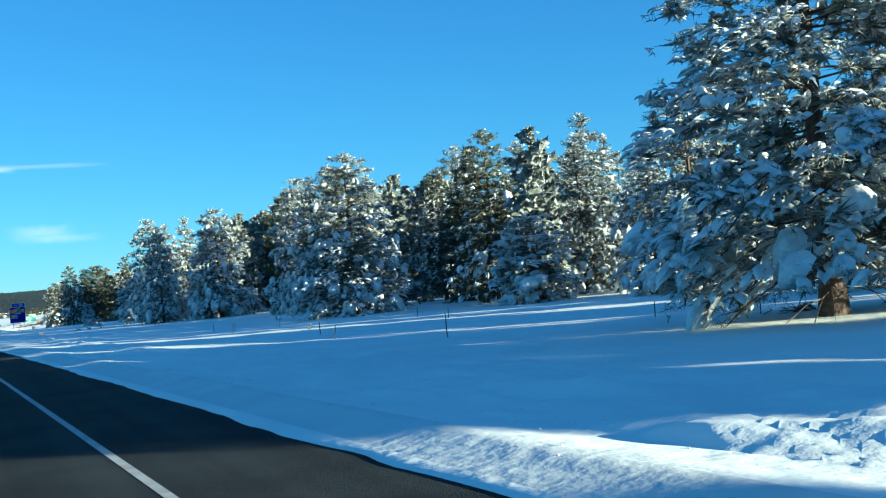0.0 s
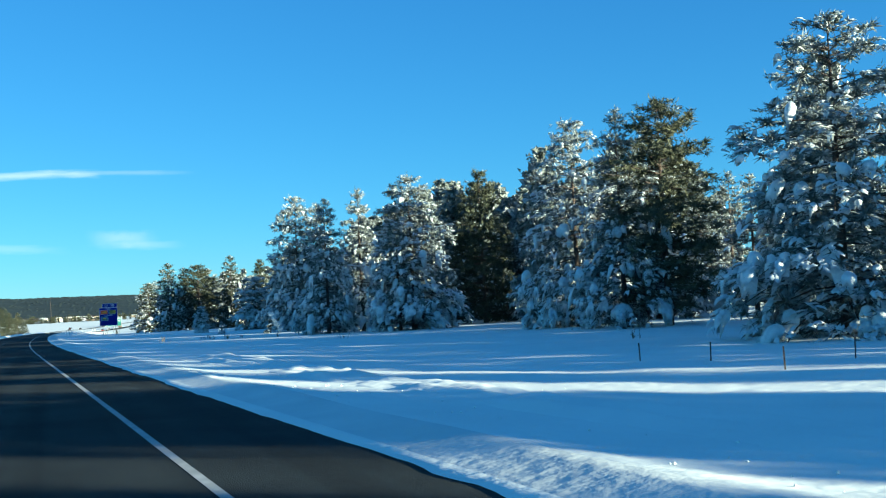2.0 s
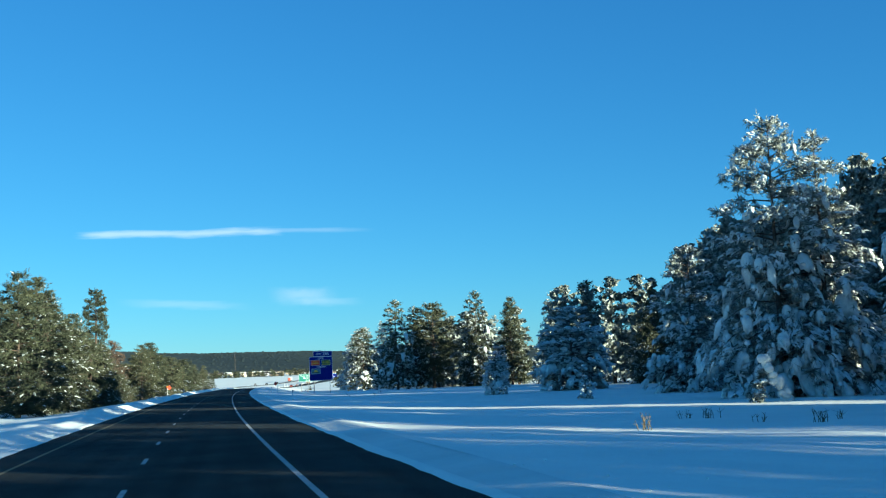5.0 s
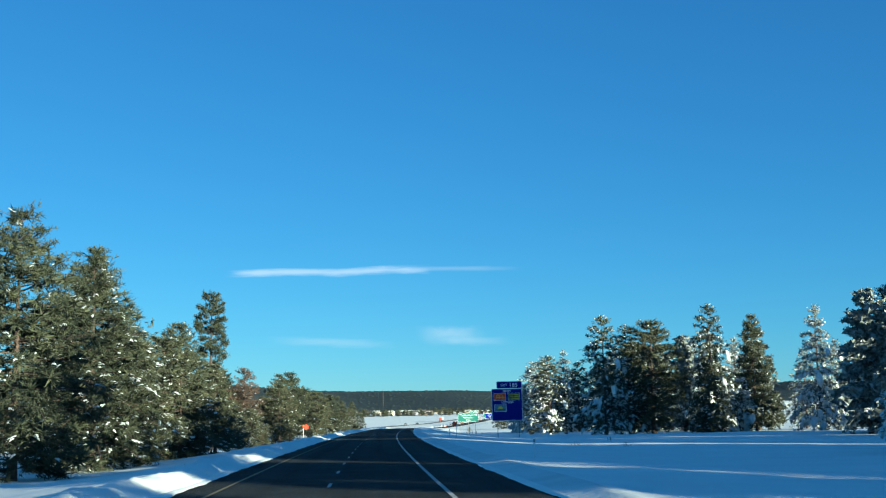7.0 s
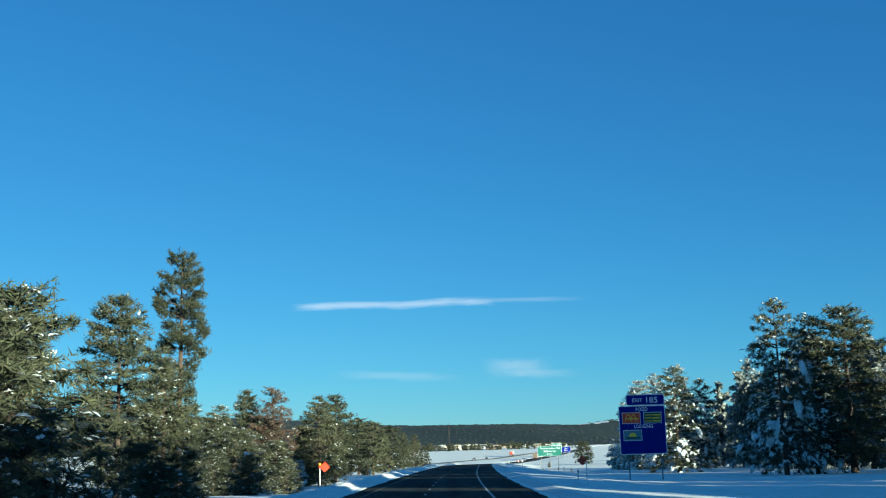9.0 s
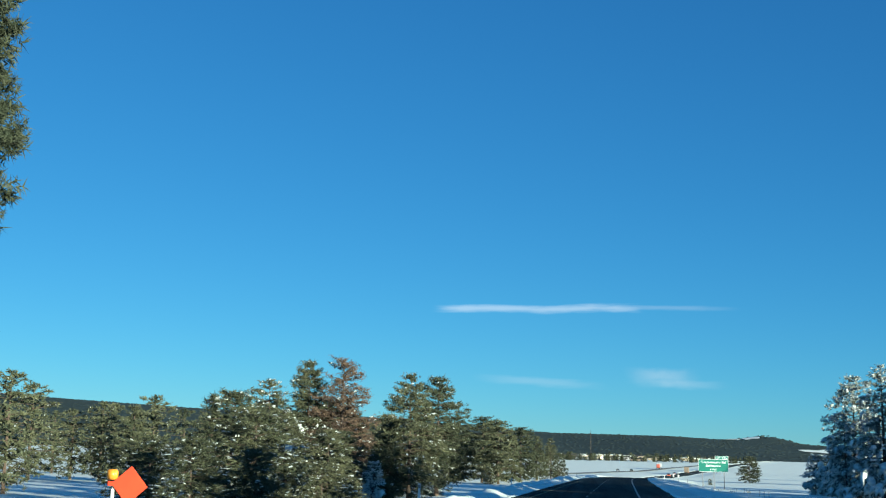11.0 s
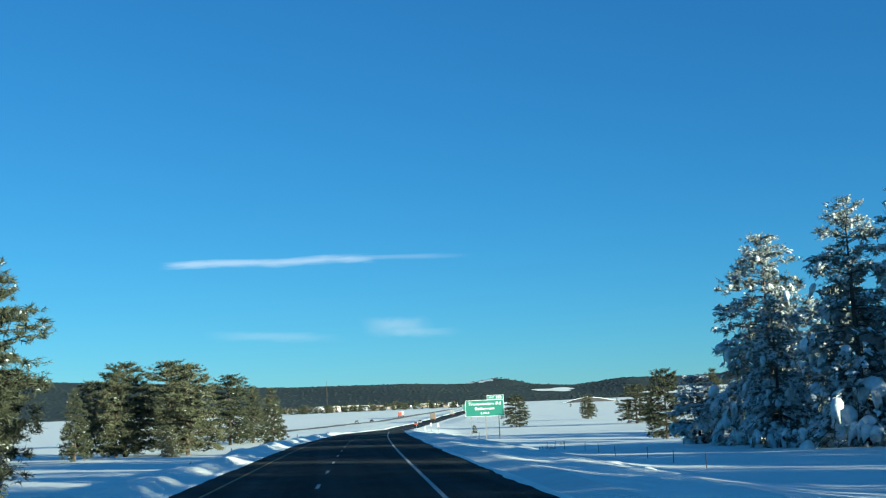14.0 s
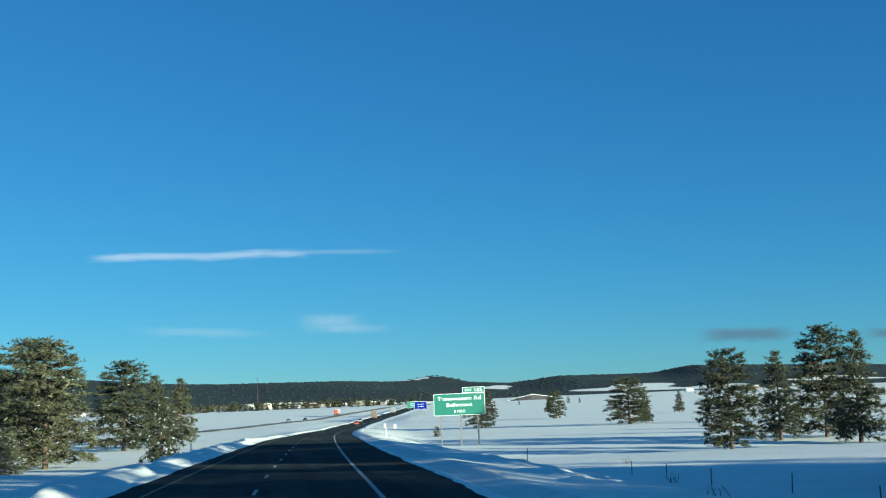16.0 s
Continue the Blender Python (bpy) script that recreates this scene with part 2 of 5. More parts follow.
# ---- lie of the land ----
HEADING = np.array([(-400, -.031), (0, -.031), (130, -.036), (160, -.033), (240, -.010), (320, .004), (390, .019), (440, .032), (500, .034),
                    (560, .05), (640, .065), (720, .085), (820, .11), (950, .145), (1150, .20), (5000, .20)])
_y = np.arange(-400, 5001, 1.0)
_h = np.interp(_y, HEADING[:, 0], HEADING[:, 1])
_x = np.concatenate([[0], np.cumsum((_h[1:] + _h[:-1]) / 2)])
_x -= np.interp(0, _y, _x)


def lane_x(y):
    """x of the line along which the camera is driven."""
    return np.interp(y, _y, _x)


def road_z(y):
    return np.interp(y, [-400, 540, 640, 720, 850, 1000, 1150, 1400, 1800, 2600, 5000], [0, 0, -.6, -1.5, -2.6, -2.3, -.4, 4.5, 10.5, 18, 30])


def step(a, b, v):
    t = np.clip((v - a) / (b - a), 0, 1)
    return t * t * (3 - 2 * t)


def waves(x, y):
    return (.10 * np.sin(x * .13 + 1.3 * np.sin(y * .051)) + .08 * np.sin(y * .17 + x * .05) + .05 * np.sin(x * .41 + y * .23)
            + .03 * np.sin(x * .9 - y * .7 + 2) + .025 * np.sin(x * 2.1 + y * .45 + 2 * np.sin(y * .13)) + .02 * np.sin(x * 1.4 - y * 1.1))


RIGHT_EDGE, LEFT_EDGE = 5.1, -5.95


def ground_z(x, y):
    x, y = np.asarray(x, float), np.asarray(y, float)
    o = x - lane_x(y)
    zr = road_z(y)
    right = np.interp(y, [-400, 250, 400, 470, 545, 600, 640, 690, 800, 920, 1150, 1500, 1800, 2600, 5000], [-.4, -.4, -.9, -1.5, -1.9, -3, -4.2, -3.5, -3.1, -2.4, 0, 6, 10, 18, 30])
    left = np.interp(y, [-400, 300, 380, 440, 500, 640, 700, 780, 1000, 1150, 1500, 1800, 2600, 5000], [-.5, -.8, -1.5, -2.5, -3, -3.2, -3.8, -2.8, -2, -1, 5, 9, 18, 30])
    z = np.where(o > 0, zr + (right - zr) * step(6.5, 20, o), zr + (left - zr) * step(-8, -19, o))
    near = step(7, 12, np.abs(o)) * np.where(o > 0, .45, .8)
    z = z + near * waves(x, y)
    # ploughed banks along both edges
    ragged = .5 + .5 * np.sin(y * .31 + 2 * np.sin(y * .083)) * np.sin(y * .113 + 1)
    z = z + (.10 + .08 * ragged) * np.exp(-((o - 6.6) / .8) ** 2)
    z = z + (.16 + .20 * ragged) * np.exp(-((o + 7.4 + .35 * np.sin(y * .21)) / .8) ** 2) + .15 * np.exp(-((o + 9.6 + .5 * np.sin(y * .4)) / .7) ** 2)
    # the town climbs a slope below the hills
    z = z + np.interp(y, [1700, 2050, 2400, 3000], [0, 1.8, 1.5, 0]) * step(220, 60, x)
    # bed of the road
    bed = (o < RIGHT_EDGE + .12) & (o > LEFT_EDGE - .12)
    return np.where(bed, zr - .12, z)


def grid_faces(rows, cols):
    i = np.arange(rows - 1)[:, None] * cols + np.arange(cols - 1)[None, :]
    i = i.ravel()
    return np.stack([i, i + 1, i + cols + 1, i + cols], 1)


ys = np.concatenate([np.arange(-400, -80, 10), np.arange(-80, 0, 5), np.arange(0, 620, 2.0), np.arange(620, 700, 4), np.arange(700, 1200, 5), np.arange(1200, 2600, 40), np.arange(2600, 4801, 200)])
right_o = np.concatenate([[5.1, 5.4, 5.8, 6.1, 6.4, 6.7, 7.0, 7.4, 8, 9], np.arange(10, 30, 1.0), np.arange(30, 90, 3), np.arange(90, 300, 20), [300, 400, 600, 900, 1400, 2200, 3400, 5000]])
left_o = -np.concatenate([[5.95, 6.1, 6.4, 6.7, 7, 7.3, 7.6, 8, 8.4, 8.9, 9.4, 10, 10.7, 11.5], np.arange(12.5, 60, 2), np.arange(60, 300, 20), [300, 400, 600, 900, 1400, 2200, 3400, 5000]])
os_ = np.concatenate([left_o[::-1], [-3, 0, 3], right_o])
Y, O = np.meshgrid(ys, os_, indexing="ij")
X = O + lane_x(Y)
ground = mesh_object("ground", np.stack([X.ravel(), Y.ravel(), ground_z(X, Y).ravel()], 1), grid_faces(len(ys), len(os_)), SNOW, smooth=True)
tagged(ground, "wide snow-covered fields with ploughed banks beside the road", "snow", kind="structure")


def strip(name, o0, o1, y0, y1, lift, mat, label, category, step_y=4.0, parent=None):
    yy = np.arange(y0, y1 + .01, step_y) if y1 - y0 > step_y else np.array([y0, y1])
    cols = 5 if o1 - o0 > 1 else 2
    oo = np.linspace(o0, o1, cols)
    yg, og = np.meshgrid(yy, oo, indexing="ij")
    v = np.stack([(og + lane_x(yg)).ravel(), yg.ravel(), (road_z(yg) + lift).ravel()], 1)
    return tagged(mesh_object(name, v, grid_faces(len(yy), cols), mat, parent), label, category, kind="structure")


road = strip("road", LEFT_EDGE - .1, RIGHT_EDGE + .1, -400, 1560, 0.0, ASPHALT, "dark asphalt highway, dry, curving gently through snow", "road")
strip("edge_line", 2.31, 2.45, -400, 1560, .004, WHITE_PAINT, "solid white edge line on asphalt", "road marking")
strip("median_line", -4.78, -4.66, -400, 1560, .004, YELLOW_PAINT, "worn yellow edge line on asphalt", "road marking")


def fringe(name, o_edge, side, y0, y1, seed, label):
    """The thin, uneven lip of snow that creeps over the edge of the asphalt."""
    nr = np.random.default_rng(seed)
    yy = np.arange(y0, y1, .6)
    rough = nr.normal(0, 1, len(yy))
    rough = np.convolve(rough, (.25, .5, .25), "same") * .05 + .06 * np.sin(yy * .37 + seed) * np.sin(yy * .11)
    inner = o_edge - side * (.12 + np.clip(rough, -.1, .3))
    x = lane_x(yy)
    z = road_z(yy)
    rows = [np.stack([x + inner, yy, z + .006], 1), np.stack([x + inner + side * .08, yy, z + .035], 1), np.stack([x + o_edge + side * .22, yy, z + .05], 1)]
    v = np.stack(rows, 1).reshape(-1, 3)
    return tagged(mesh_object(name, v, grid_faces(len(yy), 3), SNOW, smooth=True), label, "snow", kind="structure")


fringe("snow_edge_right", RIGHT_EDGE, 1, 0, 700, 1, "thin ragged lip of snow along the shoulder")
fringe("snow_edge_left", LEFT_EDGE, -1, 120, 700, 2, "thin ragged lip of snow along the shoulder")


def packed(name, o0, o1, y0, y1, label):
    """The strip of grey snow that the plough has pressed flat beside the asphalt."""
    yy, oo = np.arange(y0, y1, 2.0), np.linspace(o0, o1, 7)
    yg, og = np.meshgrid(yy, oo, indexing="ij")
    wander = np.where(np.abs(og - o1) < .01, .35 * np.sin(yg * .23) * np.sin(yg * .07 + 1), 0)
    x = og + wander + lane_x(yg)
    z = np.maximum(ground_z(x, yg), road_z(yg) - .02) + .02
    z = np.where(np.abs(og - o1) < .01, z - .05, z)
    v = np.stack([x.ravel(), yg.ravel(), z.ravel()], 1)
    return tagged(mesh_object(name, v, grid_faces(len(yy), 7), GREY_SNOW, smooth=True), label, "snow", kind="structure")


packed("verge_right", RIGHT_EDGE + .02, RIGHT_EDGE + 1.75, 0, 640, "grey packed snow pressed flat beside the shoulder")


def dash(y0):
    return strip("lane_dash", -1.32, -1.2, y0, y0 + 2.4, .004, WHITE_PAINT, "short white lane dash on asphalt", "road marking", 2.4)


for k in range(-4, 78):
    tagged(dash(5.3 + 10.0 * k), group="lane dashes")


# ---- trees ----
def icosphere(sub):
    bm = bmesh.new()
    bmesh.ops.create_icosphere(bm, subdivisions=sub, radius=1)
    v = np.array([p.co[:] for p in bm.verts])
    f = np.array([[p.index for p in q.verts] for q in bm.faces])
    bm.free()
    return v, f


ICO2 = icosphere(2)


class Soup:
    """Collects vertices and faces for one mesh."""

    def __init__(self):
        self.v, self.f, self.n = [], [], 0

    def add(self, v, f):
        self.v.append(v)
        self.f.extend((np.asarray(f) + self.n).tolist())
        self.n += len(v)

    def mesh(self, name, mat, smooth):
        me = bpy.data.meshes.new(name)
        me.from_pydata(np.concatenate(self.v).tolist(), [], self.f)
        me.materials.append(mat)
        if smooth:
            me.polygons.foreach_set("use_smooth", [True] * len(me.polygons))
        return me


def pipe(soup, pts, radii, sides):
    """A bent, tapered limb through some points."""
    pts = np.asarray(pts)
    rings = []
    for i, (p, r) in enumerate(zip(pts, radii)):
        d = pts[min(i + 1, len(pts) - 1)] - pts[max(i - 1, 0)]
        d = d / (np.linalg.norm(d) + 1e-9)
        a = np.cross(d, (0.3, 0.2, 1) if abs(d[2]) < .8 else (1, 0, 0))
        a /= np.linalg.norm(a)
        b = np.cross(d, a)
        t = np.arange(sides) * 2 * np.pi / sides
        rings.append(p + r * (np.cos(t)[:, None] * a + np.sin(t)[:, None] * b))
    f = []
    for i in range(len(pts) - 1):
        for j in range(sides):
            k = (j + 1) % sides
            f.append([i * sides + j, i * sides + k, (i + 1) * sides + k, (i + 1) * sides + j])
    soup.add(np.concatenate(rings), f)


def tufts(soup, rng, places, ways, size, blades, thin):
    """Bottle brushes of long needles: blades that stand out all round a twig end, raked towards its tip."""
    n = len(places)
    if not n:
        return
    axis = np.repeat(ways / np.linalg.norm(ways, axis=1)[:, None], blades, 0)
    d = rng.normal(size=(n * blades, 3))
    d = d / np.linalg.norm(d, axis=1)[:, None] * .85 + axis * rng.uniform(.25, .9, (n * blades, 1))
    d /= np.linalg.norm(d, axis=1)[:, None]
    s = np.cross(d, rng.normal(size=d.shape))
    s /= np.linalg.norm(s, axis=1)[:, None]
    scale = np.repeat(rng.uniform(.75, 1.25, (n, 1)), blades, 0) * size
    ln = scale * rng.uniform(.55, .95, (n * blades, 1))
    w = scale * rng.uniform(*thin, (n * blades, 1))
    base = np.repeat(places, blades, 0) + axis * scale * rng.uniform(-.75, .45, (n * blades, 1))
    tip = base + d * ln - (0, 0, .08) * ln
    v = np.stack([base - s * w, base + s * w, tip], 1).reshape(-1, 3)
    i = np.arange(n * blades)[:, None] * 3
    soup.add(v, i + np.array([[0, 1, 2]]))


OCTA_V = np.array([(1, 0, 0), (-1, 0, 0), (0, 1, 0), (0, -1, 0), (0, 0, 1), (0, 0, -1)], float)
OCTA_F = np.array([(0, 2, 4), (2, 1, 4), (1, 3, 4), (3, 0, 4), (2, 0, 5), (1, 2, 5), (3, 1, 5), (0, 3, 5)])


def snow_sprays(soup, rng, places, ways, sizes, blades=3):
    """Snow caked along a spread of twigs: rounded fingers that lie on the needles and bend down at the tip."""
    n = len(places)
    if not n:
        return
    m = n * blades
    size = np.repeat(sizes, blades)[:, None]
    d = np.repeat(ways / np.linalg.norm(ways, axis=1)[:, None], blades, 0) + rng.normal(size=(m, 3)) * (.42, .42, .16)
    d /= np.linalg.norm(d, axis=1)[:, None]
    side = np.cross(d, (0, 0, 1.0))
    side /= np.linalg.norm(side, axis=1)[:, None] + 1e-6
    up = np.cross(side, d)
    ln = size * rng.uniform(.7, 1.5, (m, 1))
    w = size * rng.uniform(.16, .32, (m, 1))
    p = np.repeat(places, blades, 0) + rng.normal(size=(m, 3)) * size * (.28, .28, .16)
    bow = np.array((0, 0, -1.0)) * ln * rng.uniform(.10, .40, (m, 1))
    a, b = p - d * ln * .12, p + d * ln * .35 + bow * .3
    v = np.stack([p - d * ln * .5, a - side * w, a + up * w * .8, a + side * w,
                  b - side * w * .9, b + up * w * .7, b + side * w * .9, p + d * ln * .62 + bow], 1).reshape(-1, 3)
    f = np.array([(0, 1, 2), (0, 2, 3), (1, 4, 5), (1, 5, 2), (2, 5, 6), (2, 6, 3), (4, 7, 5), (5, 7, 6)])
    soup.add(v, (np.arange(m)[:, None, None] * 8 + f[None]).reshape(-1, 3))


COLS = 6


def snow_drapes(soup, rng, places, ways, sizes):
    """Snow sagging over a bough end: a rounded cap with a fluted, uneven hem that hangs down round its outer side."""
    n = len(places)
    if not n:
        return
    out = ways * (1, 1, 0)
    out = out / (np.linalg.norm(out, axis=1)[:, None] + 1e-6)
    side = np.stack([-out[:, 1], out[:, 0], np.zeros(n)], 1)
    s = sizes[:, None, None]
    up = np.array([0, 0, 1.0])
    phi = np.linspace(-1.75, 1.75, COLS)[None] + rng.normal(0, .12, (n, COLS))
    wide = rng.uniform(.65, 1.05, (n, 1, 1))
    ray = np.cos(phi)[..., None] * out[:, None] * .8 + np.sin(phi)[..., None] * side[:, None] * wide
    flute = 1 + rng.normal(0, .13, (n, COLS, 1)) + np.where(np.arange(COLS) % 2, .12, -.12)[None, :, None]
    hang = rng.uniform(.8, 1.9, (n, 1, 1)) * rng.uniform(.45, 1.15, (n, COLS, 1)) * (.65 + .35 * np.cos(phi))[..., None]
    tilt = out[:, None] * rng.uniform(.0, .35, (n, 1, 1))
    rings = [places[:, None] + s * (ray * r * (1 + (flute - 1) * f) + up * (z0 - hang * drop) + tilt * drop)
             for r, f, z0, drop in ((.34, .5, .15, .0), (.56, 1.0, .02, .28), (.50, 1.7, .0, 1.0))]
    apex = places[:, None] + s * (up * .26 - out[:, None] * .08)
    under = places[:, None] - s * up * .30
    v = np.concatenate([apex] + rings + [under], 1)
    f = []
    last = 1 + 3 * COLS
    for j in range(COLS - 1):
        a, b, c = 1 + j, 1 + COLS + j, 1 + 2 * COLS + j
        f += [(0, a, a + 1), (a, b, b + 1), (a, b + 1, a + 1), (b, c, c + 1), (b, c + 1, b + 1), (c, last, c + 1)]
    i = np.arange(n)[:, None, None] * v.shape[1]
    soup.add(v.reshape(-1, 3), (i + np.array(f)[None]).reshape(-1, 3))


def burrs(soup, rng, places, sizes, blades, thin):
    """Round, bristling clusters of needles along a bough, flattened a little."""
    n = len(places)
    if not n:
        return
    p = np.repeat(places, blades, 0)
    d = rng.normal(size=(n * blades, 3))
    d = d / np.linalg.norm(d, axis=1)[:, None] * (1, 1, .72)
    side = np.cross(d, rng.normal(size=d.shape))
    side /= np.linalg.norm(side, axis=1)[:, None]
    ln = np.repeat(sizes, blades)[:, None] * rng.uniform(.7, 1.25, (n * blades, 1))
    w = ln * rng.uniform(*thin, (n * blades, 1))
    base = p + d * ln * .08
    v = np.stack([base - side * w, base + side * w, p + d * ln], 1).reshape(-1, 3)
    soup.add(v, np.arange(n * blades)[:, None] * 3 + np.array([[0, 1, 2]]))


PROFILE_U = (0, .08, .2, .4, .6, .78, .9, .97, 1)
BROAD = (.74, .95, 1.0, .92, .76, .56, .40, .26, .10)
CONE = (.85, 1.0, .95, .82, .64, .46, .31, .19, .08)


def grow(name, seed, H, R, bare, snow, needles, shape=BROAD, tuft=.56, blades=5, whorls=26, per=4, droop=.25, dense=1.0, bole=None, sparse=1.0, lean=0.0, cling=1.0, thin=(.11, .20), limbs=4, pads=True, inner=.10, thinning=.75, core=1.0, skirt=0, big=.62, burr=(34, (.06, .11))):
    """A ponderosa pine: tapered bole, whorls of limbs, needle tufts, and the snow caked on them. Returns the meshes of its parts."""
    rng = np.random.default_rng(seed)
    wood, crown, load = Soup(), Soup(), Soup()
    r0 = bole or .014 * H + .05
    zs = np.linspace(-.4, H * .97, 9)
    wob = np.cumsum(rng.normal(0, .012 * H / 9, (9, 2)), 0) + np.linspace(0, lean, 9)[:, None]
    axis = np.stack([wob[:, 0], wob[:, 1], zs], 1)
    pipe(wood, axis, r0 * np.maximum(.06, np.maximum(.001, 1 - (zs + .4) / H) ** .8) * np.where(zs < 0, 1.25, 1), 8)
    lobes = [(rng.uniform(0, 2 * np.pi), rng.uniform(0, 1), rng.uniform(-.3, .22)) for _ in range(14)]
    tp, tw, lp, lw, ls, pp, pw, ps, kp, ks = [], [], [], [], [], [], [], [], [], []
    wide_snow = big
    for k in range(whorls):
        u = min(max((k + rng.uniform(-.35, .35)) / (whorls - 1), 0), 1)
        reach = R * np.interp(u, PROFILE_U, shape)
        gap = H * (.985 - bare) / (whorls - 1)
        count = per
        for a in rng.uniform(0, 2 * np.pi) + np.arange(count) * 2 * np.pi / count + rng.normal(0, .35, count):
            if rng.random() > sparse:
                continue
            z = H * (bare + (.985 - bare) * u) + (gap * rng.uniform(-.6, .6) if u < .93 else 0)
            swell = 1 + sum(g * math.exp(-((u - lu) / .10) ** 2 - (1 - math.cos(a - la)) * 4) for la, lu, g in lobes)
            L = reach * (rng.uniform(.72, 1.10) if u < .8 else rng.uniform(.85, 1.05)) * swell
            if L < .12:
                continue
            rise = np.interp(u, [0, .4, .8, 1], [.0, .12, .32, .65]) + rng.normal(0, .10)
            out = np.array([np.cos(a), np.sin(a), 0])
            side = np.array([-np.sin(a), np.cos(a), 0])
            c = np.array([np.interp(z, zs, wob[:, 0]), np.interp(z, zs, wob[:, 1]), z])
            bend = rng.normal(0, .12)
            sag = droop * (1 - u * .6) * 1.3

            def curve(s):
                return c + out * (L * s) + side * (L * bend * s * s) + np.array([0, 0, L * (rise * s - sag * s * s)])

            if limbs > 1:
                along = np.linspace(0, 1, limbs)
                pipe(wood, [curve(s) for s in along], (.026 - .020 * along) * (1 + L * .35), 3)
            if core and L > .6:
                for s in ((.34, .62, .88)[:1 + (L > 1.2) + (L > 2)] if core < 1.5 else (.14, .45, .8)[:2 + (L > 1.5)]):
                    kp.append(curve(s) + side * rng.normal(0, .16 * L * s) + (0, 0, rng.normal(-.08, .2)))
                    ks.append(core * (.15 + .065 * min(L, 4)) * rng.uniform(.75, 1.2))
            m = max(4, int(dense * (2.2 * L + .75 * L * L * .5) * (1 + .9 * max(0, u - .45))))
            for s in np.sqrt(rng.uniform(inner if u < .85 else .02, 1.0, m)):
                spread = L * .40 * s * (1.25 - s) + .14
                q = curve(s) + side * rng.normal(0, spread) + (0, 0, rng.normal(0, .30 - .2 * u) - .03)
                w = out * .8 + side * rng.normal(0, .5) + (0, 0, rise * .9 - 1.4 * sag * s + rng.normal(.12 + .35 * u, .18))
                if rng.random() < snow * (.35 + .75 * s) * (1.08 - thinning * u) * min(1, .35 + 5 * u):
                    big = rng.random() < wide_snow * (1.25 - 1.1 * u)
                    if big and pads and cling > .3:
                        pp.append(q + (0, 0, .10))
                        pw.append(out + side * rng.normal(0, .5))
                        ps.append(min(1.2, .42 * math.exp(rng.normal(0, .45))) * (1.5 - 1.1 * u) * cling * min(1, .5 + L * .2))
                        tp.append(q - (0, 0, .25 * ps[-1]) + out * .15)
                        tw.append(w / np.linalg.norm(w))
                        if rng.random() < .8:
                            continue
                    lp.append(q + (0, 0, .08))
                    lw.append(w * (1, 1, .8))
                    ls.append(rng.uniform(.30, .62) * (1.1 - .4 * u) if pads and cling > .3 else rng.uniform(.16, .34))
                    if rng.random() < .55 or cling <= .3:
                        tp.append(q - (0, 0, .06))
                        tw.append(w / np.linalg.norm(w))
                else:
                    tp.append(q)
                    tw.append(w / np.linalg.norm(w))
    if kp:
        burrs(crown, rng, np.array(kp), np.array(ks) * 1.35, *burr)
    for a in rng.uniform(0, 2 * np.pi, skirt):
        # bare, bowed limbs below the living crown
        L, z = R * rng.uniform(.35, .75), H * rng.uniform(.04, bare + .12)
        way = np.array([np.cos(a), np.sin(a), 0])
        pipe(wood, [(0, 0, z) + way * L * q - np.array((0, 0, L * .45 * q * q)) for q in (0, .35, .7, 1)], (.03, .024, .017, .008), 3)
    tufts(crown, rng, np.array(tp), np.array(tw), tuft, blades, thin)
    top = np.array([axis[-1] + (0, 0, t) for t in (0, .15, .3)])
    tufts(crown, rng, top, np.tile((0, 0, 1.0), (3, 1)), tuft, blades * 2, thin)
    if pp:
        snow_drapes(load, rng, np.array(pp), np.array(pw), np.array(ps))
    if lp:
        snow_sprays(load, rng, np.array(lp), np.array(lw), np.array(ls), 3)
    out = {"trunk": wood.mesh(name + "_trunk", BARK, True), "crown": crown.mesh(name + "_crown", needles, False)}
    if load.n:
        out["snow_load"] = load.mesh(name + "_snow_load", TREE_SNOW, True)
    return out


